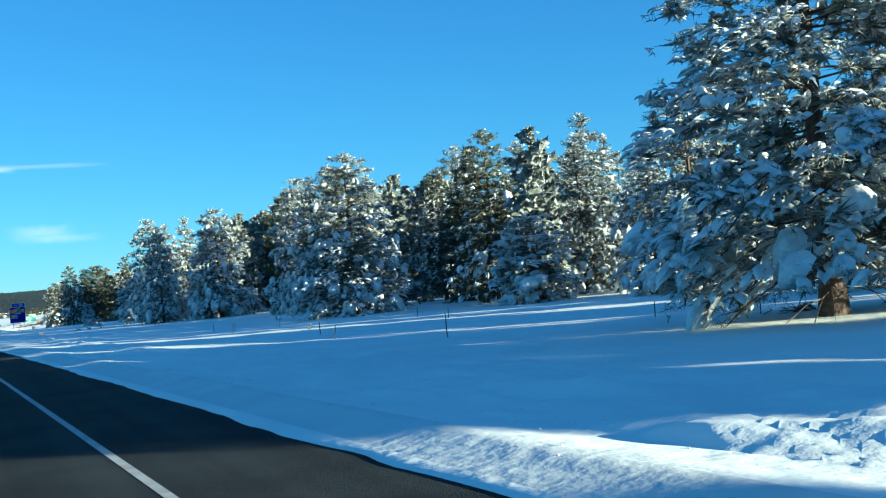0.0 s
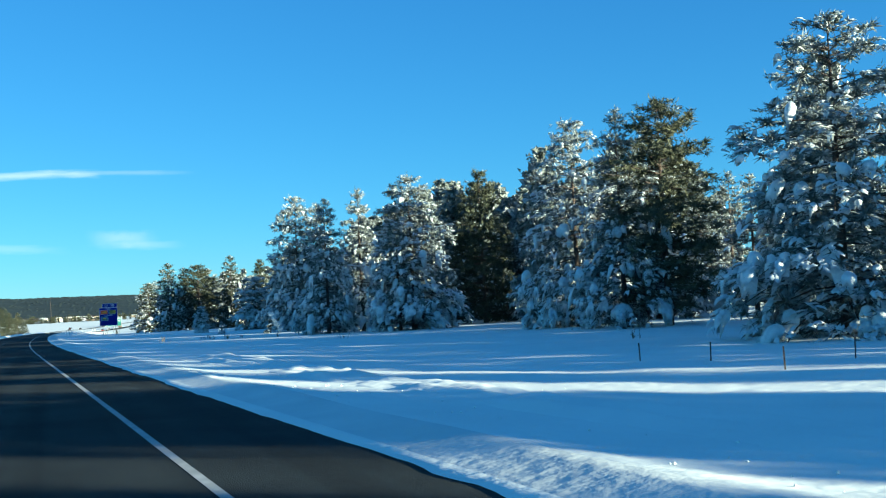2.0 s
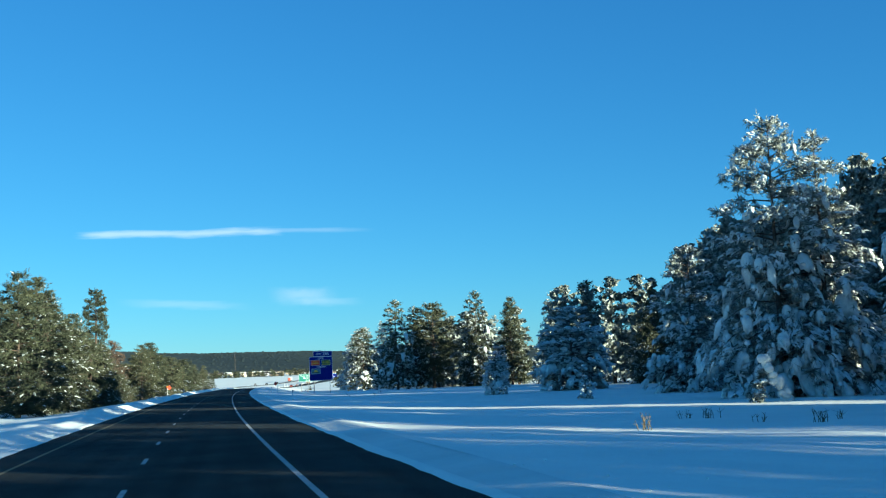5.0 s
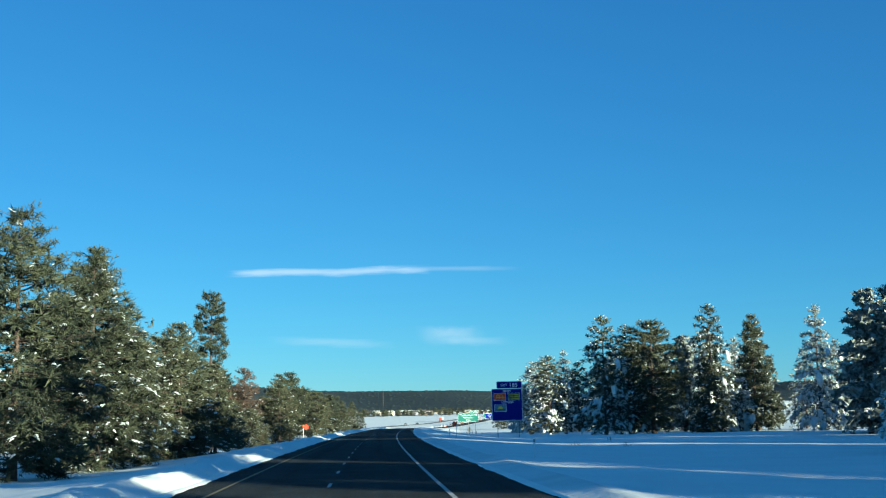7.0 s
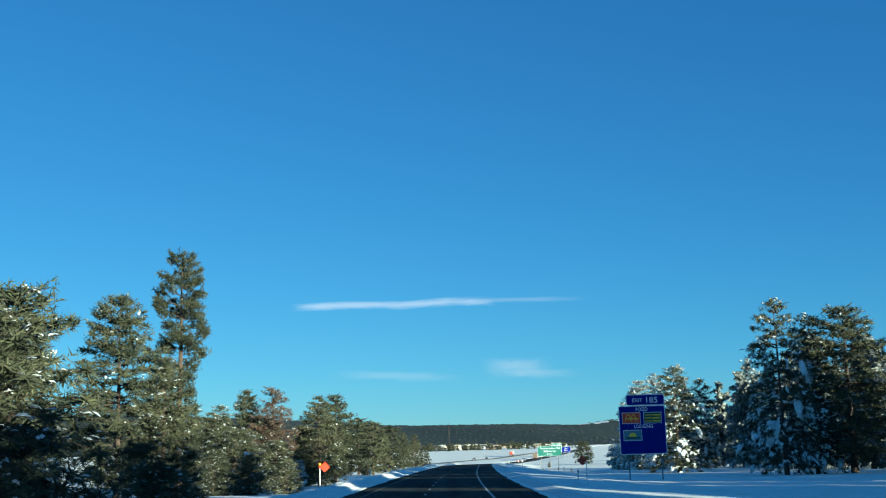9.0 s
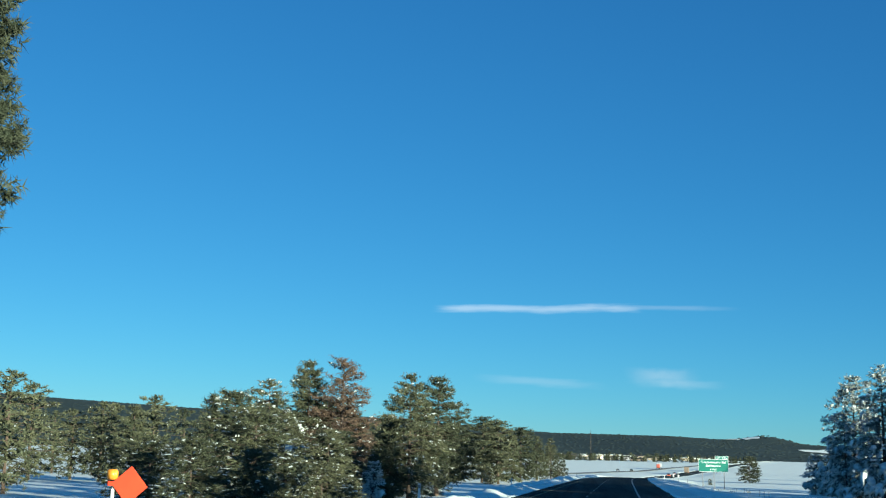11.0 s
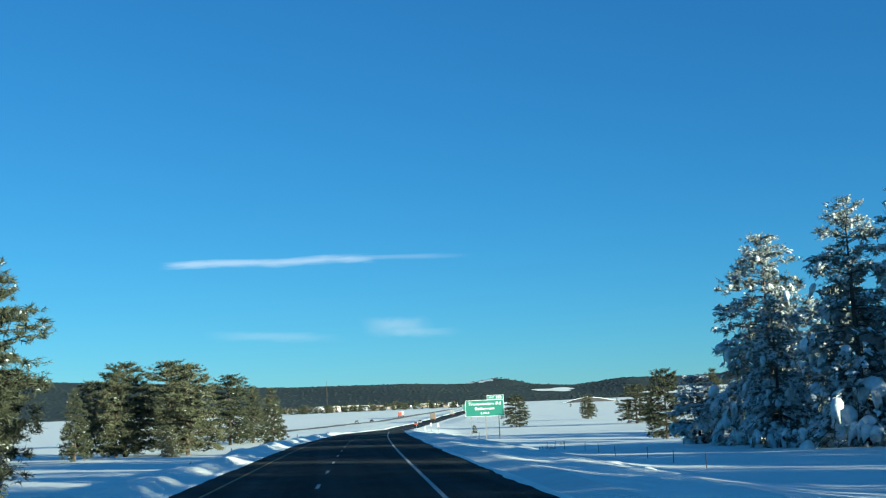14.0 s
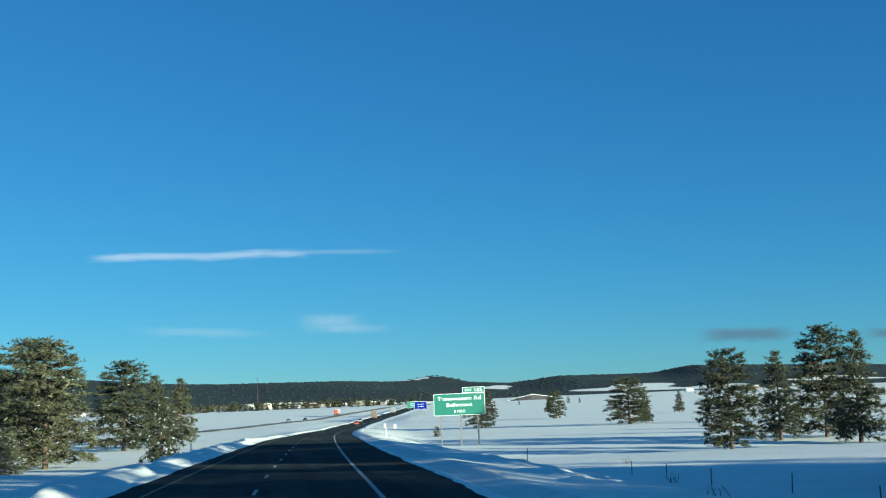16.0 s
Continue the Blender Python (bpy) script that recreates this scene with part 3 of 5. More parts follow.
SPIRE = (.80, 1.0, .97, .88, .70, .46, .30, .20, .08)
ROUNDED = (.62, .86, 1.0, 1.0, .90, .72, .54, .36, .12)
WIDE_BURR = (9, (.42, .60))
SOFT_BURR = (24, (.09, .15))
HEAVY = {"tuft": .42, "blades": 8, "thin": (.05, .09), "whorls": 27, "dense": 1.3, "droop": .40, "skirt": 12, "thinning": .64, "core": 1.25}
OLIVE = {"tuft": .44, "blades": 10, "thin": (.045, .08), "per": 5, "cling": .3, "core": 1.3}
KINDS = {
    # heavy snow, dense, boughs to the ground
    "laden_a": (grow("laden_a", 1, 17, 5.7, .05, .80, NEEDLES, BROAD, big=.30, **HEAVY), 17),
    "laden_b": (grow("laden_b", 2, 17, 5.3, .06, .78, NEEDLES, CONE, big=.26, **HEAVY), 17),
    "laden_c": (grow("laden_c", 3, 18, 4.9, .10, .72, NEEDLES, SPIRE, big=.24, **HEAVY), 18),
    "laden_d": (grow("laden_d", 4, 18, 5.4, .10, .40, NEEDLES_OLIVE, BROAD, big=.15, **HEAVY), 18),
    "laden_near": (grow("laden_near", 14, 18, 5.6, .12, .66, NEEDLES, BROAD, tuft=.32, blades=14, thin=(.035, .065), whorls=32, dense=2.2, droop=.4, bole=.40, skirt=16, big=.24, thinning=.6, cling=.62, core=1.2), 18),
    # lighter snow, olive crowns
    "pine_a": (grow("pine_a", 5, 15, 4.9, .06, .10, NEEDLES_OLIVE, BROAD, whorls=26, dense=1.4, droop=.16, **OLIVE), 15),
    "pine_b": (grow("pine_b", 6, 16, 4.3, .12, .09, NEEDLES_OLIVE, ROUNDED, whorls=25, dense=1.5, droop=.16, skirt=8, **OLIVE), 16),
    "pine_c": (grow("pine_c", 7, 14, 4.1, .08, .13, NEEDLES_OLIVE, CONE, whorls=28, dense=1.9, droop=.18, **OLIVE), 14),
    # coarser, for those that stay far off
    "pine_mid": (grow("pine_mid", 16, 15, 4.7, .07, .05, NEEDLES_OLIVE, ROUNDED, blades=8, tuft=.52, thin=(.06, .10), whorls=24, per=5, dense=.85, droop=.16, cling=.3, limbs=3, core=1.45, burr=SOFT_BURR), 15),
    "pine_slim": (grow("pine_slim", 17, 15, 4.2, .09, .07, NEEDLES_OLIVE, CONE, blades=8, tuft=.52, thin=(.06, .10), whorls=26, per=5, dense=1.0, droop=.18, cling=.3, limbs=3, core=1.35, burr=SOFT_BURR), 15),
    # the same, thinner, for the depth of the wood
    "laden_far": (grow("laden_far", 12, 18, 4.8, .10, .52, NEEDLES, SPIRE, tuft=.55, blades=6, thin=(.09, .14), whorls=18, dense=.5, droop=.36, cling=1.0, limbs=2, core=1.4, thinning=.4, big=.35, burr=(16, (.12, .2))), 18),
    "laden_deep": (grow("laden_deep", 15, 18, 4.8, .08, .20, NEEDLES, BROAD, tuft=.8, blades=3, thin=(.2, .3), whorls=14, per=3, dense=.12, cling=.2, limbs=0, core=2.5, burr=WIDE_BURR), 18),
    "pine_far": (grow("pine_far", 13, 16, 4.8, .10, .05, NEEDLES_OLIVE, ROUNDED, tuft=.6, blades=6, thin=(.09, .14), whorls=17, dense=.4, droop=.14, limbs=2, cling=.3, core=1.6, burr=(14, (.13, .2))), 16),
    "pine_tiny": (grow("pine_tiny", 18, 8, 2.6, .04, .0, NEEDLES_OLIVE, BROAD, tuft=.6, blades=3, thin=(.2, .3), whorls=8, per=3, dense=.4, limbs=0, cling=.3, core=1.7, burr=(5, (.55, .75))), 8),
    "young": (grow("young", 8, 8, 3.1, .02, .88, NEEDLES, ROUNDED, whorls=16, per=5, tuft=.30, blades=8, thin=(.05, .09), dense=1.4, thinning=.15, big=.35), 8),
    "sapling": (grow("sapling", 9, 3, 1.1, .0, .95, NEEDLES, CONE, whorls=8, per=4, tuft=.26, dense=2.0, core=.5), 3),
    "dead": (grow("dead", 10, 16, 4.2, .06, .10, NEEDLES_RED, (.7, .9, 1.0, .95, .8, .6, .45, .3, .1), tuft=.46, blades=9, thin=(.03, .06), droop=.08, whorls=30, per=5, dense=1.5, core=.9, pads=False, sparse=.92), 16),
    "tall": (grow("tall", 11, 22, 3.0, .12, .0, NEEDLES_OLIVE, (.62, .70, .78, .88, 1.0, 1.0, .85, .6, .15), blades=12, tuft=.50, thin=(.045, .08), whorls=44, per=4, droop=.2, bole=.46, sparse=.8, dense=2.6, inner=.3, core=.9), 22),
    # olive needles with clumps of snow along the boughs
    "dusted_a": (grow("dusted_a", 19, 15, 4.9, .05, .20, NEEDLES_OLIVE, (.85, 1.0, 1.0, .95, .74, .42, .26, .16, .06), blades=13, tuft=.44, core=1.3, thin=(.04, .075), whorls=28, per=5, dense=1.7, droop=.34, cling=.5, pads=False, thinning=.5), 15),
    "dusted_b": (grow("dusted_b", 20, 9, 3.4, .02, .22, NEEDLES_OLIVE, ROUNDED, blades=9, tuft=.44, core=1.3, thin=(.045, .085), whorls=18, per=5, dense=1.5, droop=.30, cling=.5, pads=False, thinning=.3), 9),
}
LABELS = {
    "laden": "ponderosa pine bowed under heavy clumps of fresh snow",
    "pine": "olive-green ponderosa pine with a light dusting of snow",
    "dusted": "olive-green pine with clumps of snow along its boughs",
    "young": "young pine thickly coated in snow down to the ground",
    "sapling": "small sapling buried in snow, bent to one side",
    "dead": "rust-brown dying pine with bare upper branches",
    "tall": "tall slim ponderosa pine with a bare lower trunk",
}


def tree(kind, x, y, top, width=1.0, turn=None, sink=0.0, group=""):
    """Plants a tree with its top at a height above the datum."""
    meshes, height = KINDS[kind]
    z = float(ground_z(x, y)) - sink
    s = max(top - z, .8) / height
    rng = random.Random(int(x * 13 + y * 7))
    turn = rng.uniform(0, 360) if turn is None else turn
    m = Matrix.LocRotScale((x, y, z), Euler((0, 0, radians(turn))), (s * width, s * width, s))
    key = kind.split("_")[0]
    root = thing("pine_tree", m, LABELS[key], "tree", group)
    for pname, me in meshes.items():
        ob = new(pname, me)
        ob.parent = root
        if pname != "trunk":
            tagged(ob, kind="stuff")
    return root


DEEP = []


def deep_tree(x, y, top, width=1.0, kind="laden_deep", mass=DEEP):
    """Notes a tree of a distant or inner wood; they are all built as one mass."""
    z = float(ground_z(x, y))
    s = (top - z) / KINDS[kind][1]
    mass.append((x, y, z, s * width, s, (x * 13 + y * 7) % 6.283))


def build_mass(name, label, kind="laden_deep", mass=DEEP):
    meshes = KINDS[kind][0]
    root = thing(name, pose(0, 0, 0), label, "forest", kind="stuff")
    for pname, me in meshes.items():
        co = np.empty(len(me.vertices) * 3)
        me.vertices.foreach_get("co", co)
        co = co.reshape(-1, 3)
        f = [list(p.vertices) for p in me.polygons]
        soup = Soup()
        for x, y, z, w, s, a in mass:
            c, d = math.cos(a), math.sin(a)
            v = np.stack([(co[:, 0] * c - co[:, 1] * d) * w + x, (co[:, 0] * d + co[:, 1] * c) * w + y, co[:, 2] * s + z], 1)
            n = soup.n
            soup.v.append(v)
            soup.f.extend([[i + n for i in q] for q in f])
            soup.n += len(v)
        ob = new(pname, soup.mesh(pname, me.materials[0], False))
        ob.parent = root
        tagged(ob, kind="stuff")


def bent_sapling(x, y, tall, group):
    """A young pine bowed over by its load: an arch of thick snow with a dark skirt of boughs on one side."""
    nr = np.random.default_rng(23)
    root = thing("pine_tree", pose(x, y, float(ground_z(x, y))), "small pine sapling bowed under thick lumps of snow", "tree", group)
    wood, crown, load = Soup(), Soup(), Soup()
    arch = np.array([(1.25, 0, .1), (.95, 0, .55), (.55, -.05, 1.15), (.15, -.05, 1.8), (-.1, 0, 2.35), (-.05, 0, 2.6)]) * (1, 1, tall / 2.7)
    pipe(wood, [(-.5, 0, -.3), (-.4, 0, 1.0), (-.2, 0, 2.0), (.05, 0, 2.5)], (.07, .055, .035, .015), 6)
    v, f = ICO2
    for i in range(26):
        t = nr.uniform(0, 5)
        k = min(int(t), 4)
        p = arch[k] + (arch[k + 1] - arch[k]) * (t - k) + nr.normal(0, .10, 3)
        r = np.interp(t, [0, 2, 5], [.34, .36, .24]) * nr.uniform(.6, 1.05)
        load.add(p + v * r * nr.uniform(.85, 1.2, 3) * (1 + .12 * np.sin(v[:, :1] * 5 + i) * np.cos(v[:, 1:2] * 4)), f)
    for i in range(16):
        a, h = nr.uniform(1.9, 4.6), nr.uniform(.25, 2.0)
        out = np.array([math.cos(a), math.sin(a) * .8, 0])
        L = (2.3 - h) * nr.uniform(.5, .95)
        c = np.array([-.4 + h * .1, 0, h])
        pts = [c + out * L * s + (0, 0, -.35 * L * s * s) for s in (0, .5, 1)]
        pipe(wood, pts, (.03, .02, .008), 3)
        q = np.array([c + out * L * s + (0, 0, -.35 * L * s * s) + nr.normal(0, .08, 3) for s in nr.uniform(.2, 1, 14)])
        tufts(crown, nr, q, np.tile(out, (14, 1)), .26, 8, (.10, .16))
        if i % 3 == 0:
            load.add(pts[1] + (0, 0, .08) + v * nr.uniform(.12, .22) * (1.4, 1.2, .6), f)
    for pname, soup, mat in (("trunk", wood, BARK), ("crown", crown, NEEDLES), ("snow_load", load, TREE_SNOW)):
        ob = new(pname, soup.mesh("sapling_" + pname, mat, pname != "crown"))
        ob.parent = root
        if pname != "trunk":
            tagged(ob, kind="stuff")


RIGHT = "snowy pines beside the highway"
LEFT = "pines along the median"
# snow thrown up by the plough: broken, crusted ridges that lie on the verge
def thrown_snow(name, y0, y1, o0, o1, tall, seed, label, grain=.16):
    nr = np.random.default_rng(seed)
    yy, oo = np.arange(y0, y1, grain), np.arange(o0, o1 + grain, grain)
    yg, og = np.meshgrid(yy, oo, indexing="ij")
    h = np.zeros_like(yg)
    for i in range(int((y1 - y0) * (o1 - o0) * 1.5)):
        cy, co = nr.uniform(y0, y1), nr.uniform(o0, o1)
        ry, ro = nr.uniform(.15, .9), nr.uniform(.12, .5)
        i0, i1 = np.searchsorted(yy, (cy - 2.5 * ry, cy + 2.5 * ry))
        j0, j1 = np.searchsorted(oo, (co - 2.5 * ro, co + 2.5 * ro))
        if i1 > i0 and j1 > j0:
            h[i0:i1, j0:j1] += nr.uniform(-.5, 1) * np.exp(-((yg[i0:i1, j0:j1] - cy) / ry) ** 2 - ((og[i0:i1, j0:j1] - co) / ro) ** 2)
    mid = (o0 + o1) / 2 + (o1 - o0) * .12 * np.sin(yg * .35 + seed) + (o1 - o0) * .08 * np.sin(yg * .9)
    rows = np.exp(-((og - mid + (o1 - o0) * .16) / ((o1 - o0) * .10)) ** 2) + .8 * np.exp(-((og - mid - (o1 - o0) * .14) / ((o1 - o0) * .12)) ** 2)
    fade = step(y0, y0 + 4, yg) * step(y1, y1 - 4, yg) * step(o0, o0 + .6, og) * step(o1, o1 - .6, og)
    z = ground_z(og + lane_x(yg), yg) + fade * (tall * rows * (.6 + .4 * np.sin(yg * .7 + seed)) + .09 * h) + fade * nr.normal(0, .012, yg.shape) - .05 + .06 * fade
    v = np.stack([(og + lane_x(yg)).ravel(), yg.ravel(), z.ravel()], 1)
    tagged(mesh_object(name, v, grid_faces(len(yy), len(oo)), SNOW, smooth=True), label, "snow", kind="structure")


thrown_snow("ploughed_snow", 6, 44, 7.6, 15.0, .20, 1, "crusted snow thrown up by the plough on the verge")
thrown_snow("ploughed_snow", 44, 130, 9.0, 12.5, .15, 2, "low broken ridge of ploughed snow on the verge", .25)
thrown_snow("ploughed_snow", 236, 420, -9.0, -6.1, .20, 3, "lumpy bank of ploughed snow along the median", .22)
thrown_snow("ploughed_snow", 420, 640, -9.4, -6.1, .20, 4, "lumpy bank of ploughed snow along the median", .25)
thrown_snow("ploughed_snow", 440, 600, 8.0, 13.0, .16, 5, "low broken ridge of ploughed snow on the verge", .3)

# clods of snow flung out by the plough
nr = np.random.default_rng(8)
clods = Soup()
for i in range(1000):
    if i < 300:
        y, o = nr.uniform(2, 130), 6.2 + abs(nr.normal(2, 2.5))
    elif i < 500:
        y, o = nr.uniform(130, 420), 6.2 + abs(nr.normal(.5, 1.5))
    else:
        y, o = nr.uniform(230, 640), -6.4 - abs(nr.normal(1, 1.5))
    x = float(lane_x(y)) + o
    r = nr.uniform(.015, .042)
    clods.add(np.array((x, y, float(ground_z(x, y)) + r * .3)) + OCTA_V * r * nr.uniform(.6, 1.3, (6, 3)), OCTA_F)
tagged(new("snow_clods", clods.mesh("snow_clods", SNOW, True)), "scattered clods of ploughed snow beside the road", "snow", kind="stuff")

# kind, x, y, height of the top, width, for the trees that stand out on the right
for k, x, y, top, w in (
        ("laden_near", 28.2, 32.6, 17.5, 1.20), ("laden_b", 48.3, 69.2, 13.6, 1.10), ("laden_c", 50.8, 78.5, 12.2, 1.10), ("laden_c", 56, 86.3, 13.2, 1.10), ("laden_c", 44, 46, 14, 1.10),
        ("laden_c", 57.1, 99.1, 17.2, 1.17), ("laden_d", 45.1, 96.4, 15.6, .9), ("young", 43.8, 86.1, 6.6, 1.40), ("laden_a", 34.8, 107.4, 15.4, 1.13),
        ("dusted_a", 50.5, 112, 16, .9), ("laden_c", 64, 128, 18.5, 1.07), ("laden_b", 64, 147, 20.5, 1.07), ("laden_d", 55, 133, 16, 0.96),
        ("laden_a", 42.8, 153.9, 18.1, 0.86), ("laden_c", 41.1, 142.1, 17.0, 0.91), ("pine_b", 44, 140.4, 17.3, 1.07), ("laden_b", 57, 165, 19, 1.07),
        ("pine_a", 53.5, 205.3, 20.0, 0.84), ("laden_a", 37.6, 186.7, 17.3, 1.01), ("laden_c", 35.0, 199.8, 17.3, 0.90), ("laden_b", 29.3, 194.1, 15.5, 0.84),
        ("laden_c", 36, 187, 16, 0.79), ("laden_a", 33.0, 228.6, 19.5, 0.81), ("laden_c", 36.1, 227.7, 18.3, 0.90), ("laden_a", 37.9, 256.2, 13.4, 0.96),
        ("laden_a", 61, 198, 16.5, .95), ("laden_b", 66, 191, 18.3, .9), ("laden_a", 71, 203, 17, .9), ("laden_d", 50, 236, 18.6, 1.01), ("laden_b", 46, 215, 17.6, 0.96),
        ("laden_d", 66.3, 378.2, 20, 0.92), ("laden_c", 68.5, 411.4, 20.4, 0.86), ("young", 38, 296, 9.8, 1.29), ("young", 25.9, 287.5, 4.4, 0.90),
        ("dusted_a", 62, 330, 14.5, .85), ("laden_d", 57, 300, 12, .9),
        ("laden_d", 32.4, 416.0, 19.5, 0.85), ("pine_b", 41.5, 419.5, 18.8, 1.28), ("laden_d", 37.6, 421, 18.2, .8), ("laden_d", 51.0, 414.8, 21.1, .74), ("dusted_b", 48.6, 409, 10.5, .85), ("pine_c", 61.5, 424.2, 20.1, 0.78), ("young", 57.5, 421, 8, .9),
        ("laden_d", 30.5, 468.6, 15.5, 1.15), ("laden_a", 37.3, 543.6, 17.9, .95), ("laden_b", 37.8, 526.4, 18.2, 1.0), ("laden_c", 43.5, 528, 20.2, .75),
        ("laden_d", 45.5, 518.5, 16.5, .85), ("young", 33.6, 555, 4.7, 1.25), ("laden_a", 42, 553, 12.5, .85), ("laden_b", 55, 515, 20, .9), ("laden_c", 33.5, 533, 11, .9),
        ("pine_mid", 53.8, 633.6, 7.9, 1.14), ("pine_slim", 69.2, 652.7, 8.3, 1.14), ("pine_mid", 77.7, 655.7, 11.7, 1.08), ("pine_slim", 74.2, 640, 10.1, 1.08),
        ("pine_mid", 85.5, 768, 7.8, 1.7), ("pine_slim", 92, 775, 4.0, 1.08), ("pine_slim", 107, 760, 4.2, 1.08), ("pine_mid", 98, 884, 6.7, 1.2),
        ("pine_mid", 54, 792, 6.6, 1.5), ("dusted_b", 33.5, 735, -1.3, 1.1), ("pine_slim", 150, 905, 5, 1.20), ("pine_slim", 128, 1010, 6, 1.20)):
    tree(k, x, y, top, w, group=RIGHT)
bent_sapling(27.4, 219.5, 2.8, RIGHT)
tree("sapling", 24.0, 246.0, 1.4, 1.2, group=RIGHT)

# the depth of the wood behind them
rng = random.Random(4)


def sunlit_lane(x, y, wide=0.0):
    """Lanes through the wood along which the low sun comes through to the road: where they cross it, and half their width."""
    return any(abs((y - y0) + 1.02 * (x - float(lane_x(y0)))) / 1.43 < half + wide
               for y0, half in ((18.5, 3.4), (61, 3.0), (79.5, 1.6), (104, 2.4), (114, 2.8), (130, 8.5), (150, 4.2), (211, 5.6), (250, 4.2), (268, 4.0), (356, 3.6), (396, 3.2), (415, 4.4), (435, 4.2), (468, 4.2), (489, 4.6), (503, 4.6), (520, 4.2), (545, 3.6), (557, 3.4), (572, 4.6), (590, 5)))


def wood(kind, count, y0, y1, o0, o1, top0, top1):
    for i in range(count):
        y = rng.uniform(y0, y1)
        x = float(lane_x(y)) + rng.uniform(o0, o1)
        top, width = rng.uniform(top0, top1), rng.uniform(.85, 1.1)
        if sunlit_lane(x, y):
            continue
        if kind == "laden_deep":
            deep_tree(x, y, top, width)
        else:
            tree(kind, x, y, top, width, group=RIGHT)


for k in range(30):
    y = 20 + k * 7.6
    x = float(lane_x(y)) + rng.uniform(54, 70)
    if sunlit_lane(x, y):
        continue
    tree("laden_far", x, y, rng.uniform(12, 14), rng.uniform(.95, 1.15), group=RIGHT)
wood("laden_far", 15, 20, 275, 66, 84, 15, 18.5)
wood("laden_deep", 58, 0, 275, 88, 130, 16, 19.5)
# unseen trees to the right of the start, added for the shade they cast
wood("laden_deep", 54, -150, 15, 34, 110, 14, 20)
wood("laden_deep", 26, -95, -20, 42, 78, 15, 20)
wood("laden_far", 11, 300, 400, 76, 96, 14.5, 16.5)
wood("laden_deep", 16, 446, 505, 52, 72, 16, 19)
wood("laden_deep", 12, 392, 440, 78, 108, 12, 14)
wood("laden_deep", 10, 34, 62, 70, 96, 14, 16)
wood("laden_deep", 12, 95, 132, 74, 96, 15, 16.5)
wood("laden_far", 8, 238, 290, 57, 80, 16, 18.5)
wood("laden_deep", 30, 275, 345, 78, 125, 15, 19)
wood("laden_deep", 26, 345, 440, 82, 130, 14, 17.5)
for x, y, top in ((68, 500, 19), (75, 515, 18), (64, 520, 20), (72, 533, 19), (62, 545, 18), (80, 540, 18), (60, 500, 19),
                  (50, 468, 18), (58, 455, 18), (64, 475, 18.5), (56, 488, 18), (70, 462, 18), (78, 488, 18), (74, 495, 19),
                  (75, 400, 15), (80, 432, 15.5), (90, 450, 16), (88, 470, 16)):
    tree("laden_far", x, y, top, 1.0, group=RIGHT)

wood("laden_deep", 20, -42, 13, 42, 92, 16, 20)
# inner trees added to close gaps in the shade
for x, y, top in ((58, 216, 18), (66, 212, 19), (74, 208, 19.5), (84, 203, 20), (62, 222, 18), (70, 218, 19), (58, 366, 18), (64, 372, 18.5), (54, 358, 16.5), (70, 358, 19), (62, 350, 18), (76, 366, 19),
                  (52, 511, 17), (58, 509, 18), (62, 512, 18), (56, 545, 17), (50, 551, 15), (63, 541, 18), (70, 534, 18), (46, 548, 13),
                  (60, 446, 18), (66, 436, 18)):
    deep_tree(x, y, top)

# unseen outliers, added so that their shadows fall across the open field
for x, y, top in ((112, 585, 12), (128, 610, 13), (140, 570, 14), (150, 640, 12), (165, 620, 13), (158, 690, 11), (185, 680, 12), (205, 720, 12), (120, 640, 10)):
    deep_tree(x, y, top)


def shade_tree(y0, x, top, width=1.0):
    """A hidden tree added to the inner wood so that its shadow falls across the road at y0."""
    deep_tree(x, y0 - 1.02 * (x - float(lane_x(y0))), top, width)


rng = random.Random(17)
for i, y0 in enumerate((1, 10.5, 26, 42, 45, 70, 74, 84, 88, 92, 109, 119, 141, 160, 173, 177, 181, 185, 222, 226, 257, 261)):
    shade_tree(y0, 46 + 7 * (i % 3), 14.5 if 60 < y0 < 200 else 17.5, .95)
for i in range(110):
    y0 = 304 + 1.0 * i + rng.uniform(-1, 1)
    x = rng.uniform(62, 92)
    if not sunlit_lane(x, y0 - 1.02 * (x - float(lane_x(y0))), 1.3):
        shade_tree(y0, x, rng.uniform(20.5, 22.5), 1.0)
shade_tree(127, 60, 13.5, .9)
shade_tree(131.8, 61, 13.5, .9)
# the tallest stand, well back from the road: unseen, added to block the low sun
for i in range(130):
    x, y = rng.uniform(76, 128), rng.uniform(278, 372)
    if not sunlit_lane(x, y, 1.5):
        deep_tree(x, y, rng.uniform(25, 29), .8)
build_mass("pine_wood", "dark interior of a snowy pine wood behind the verge, with unseen shade trees added")

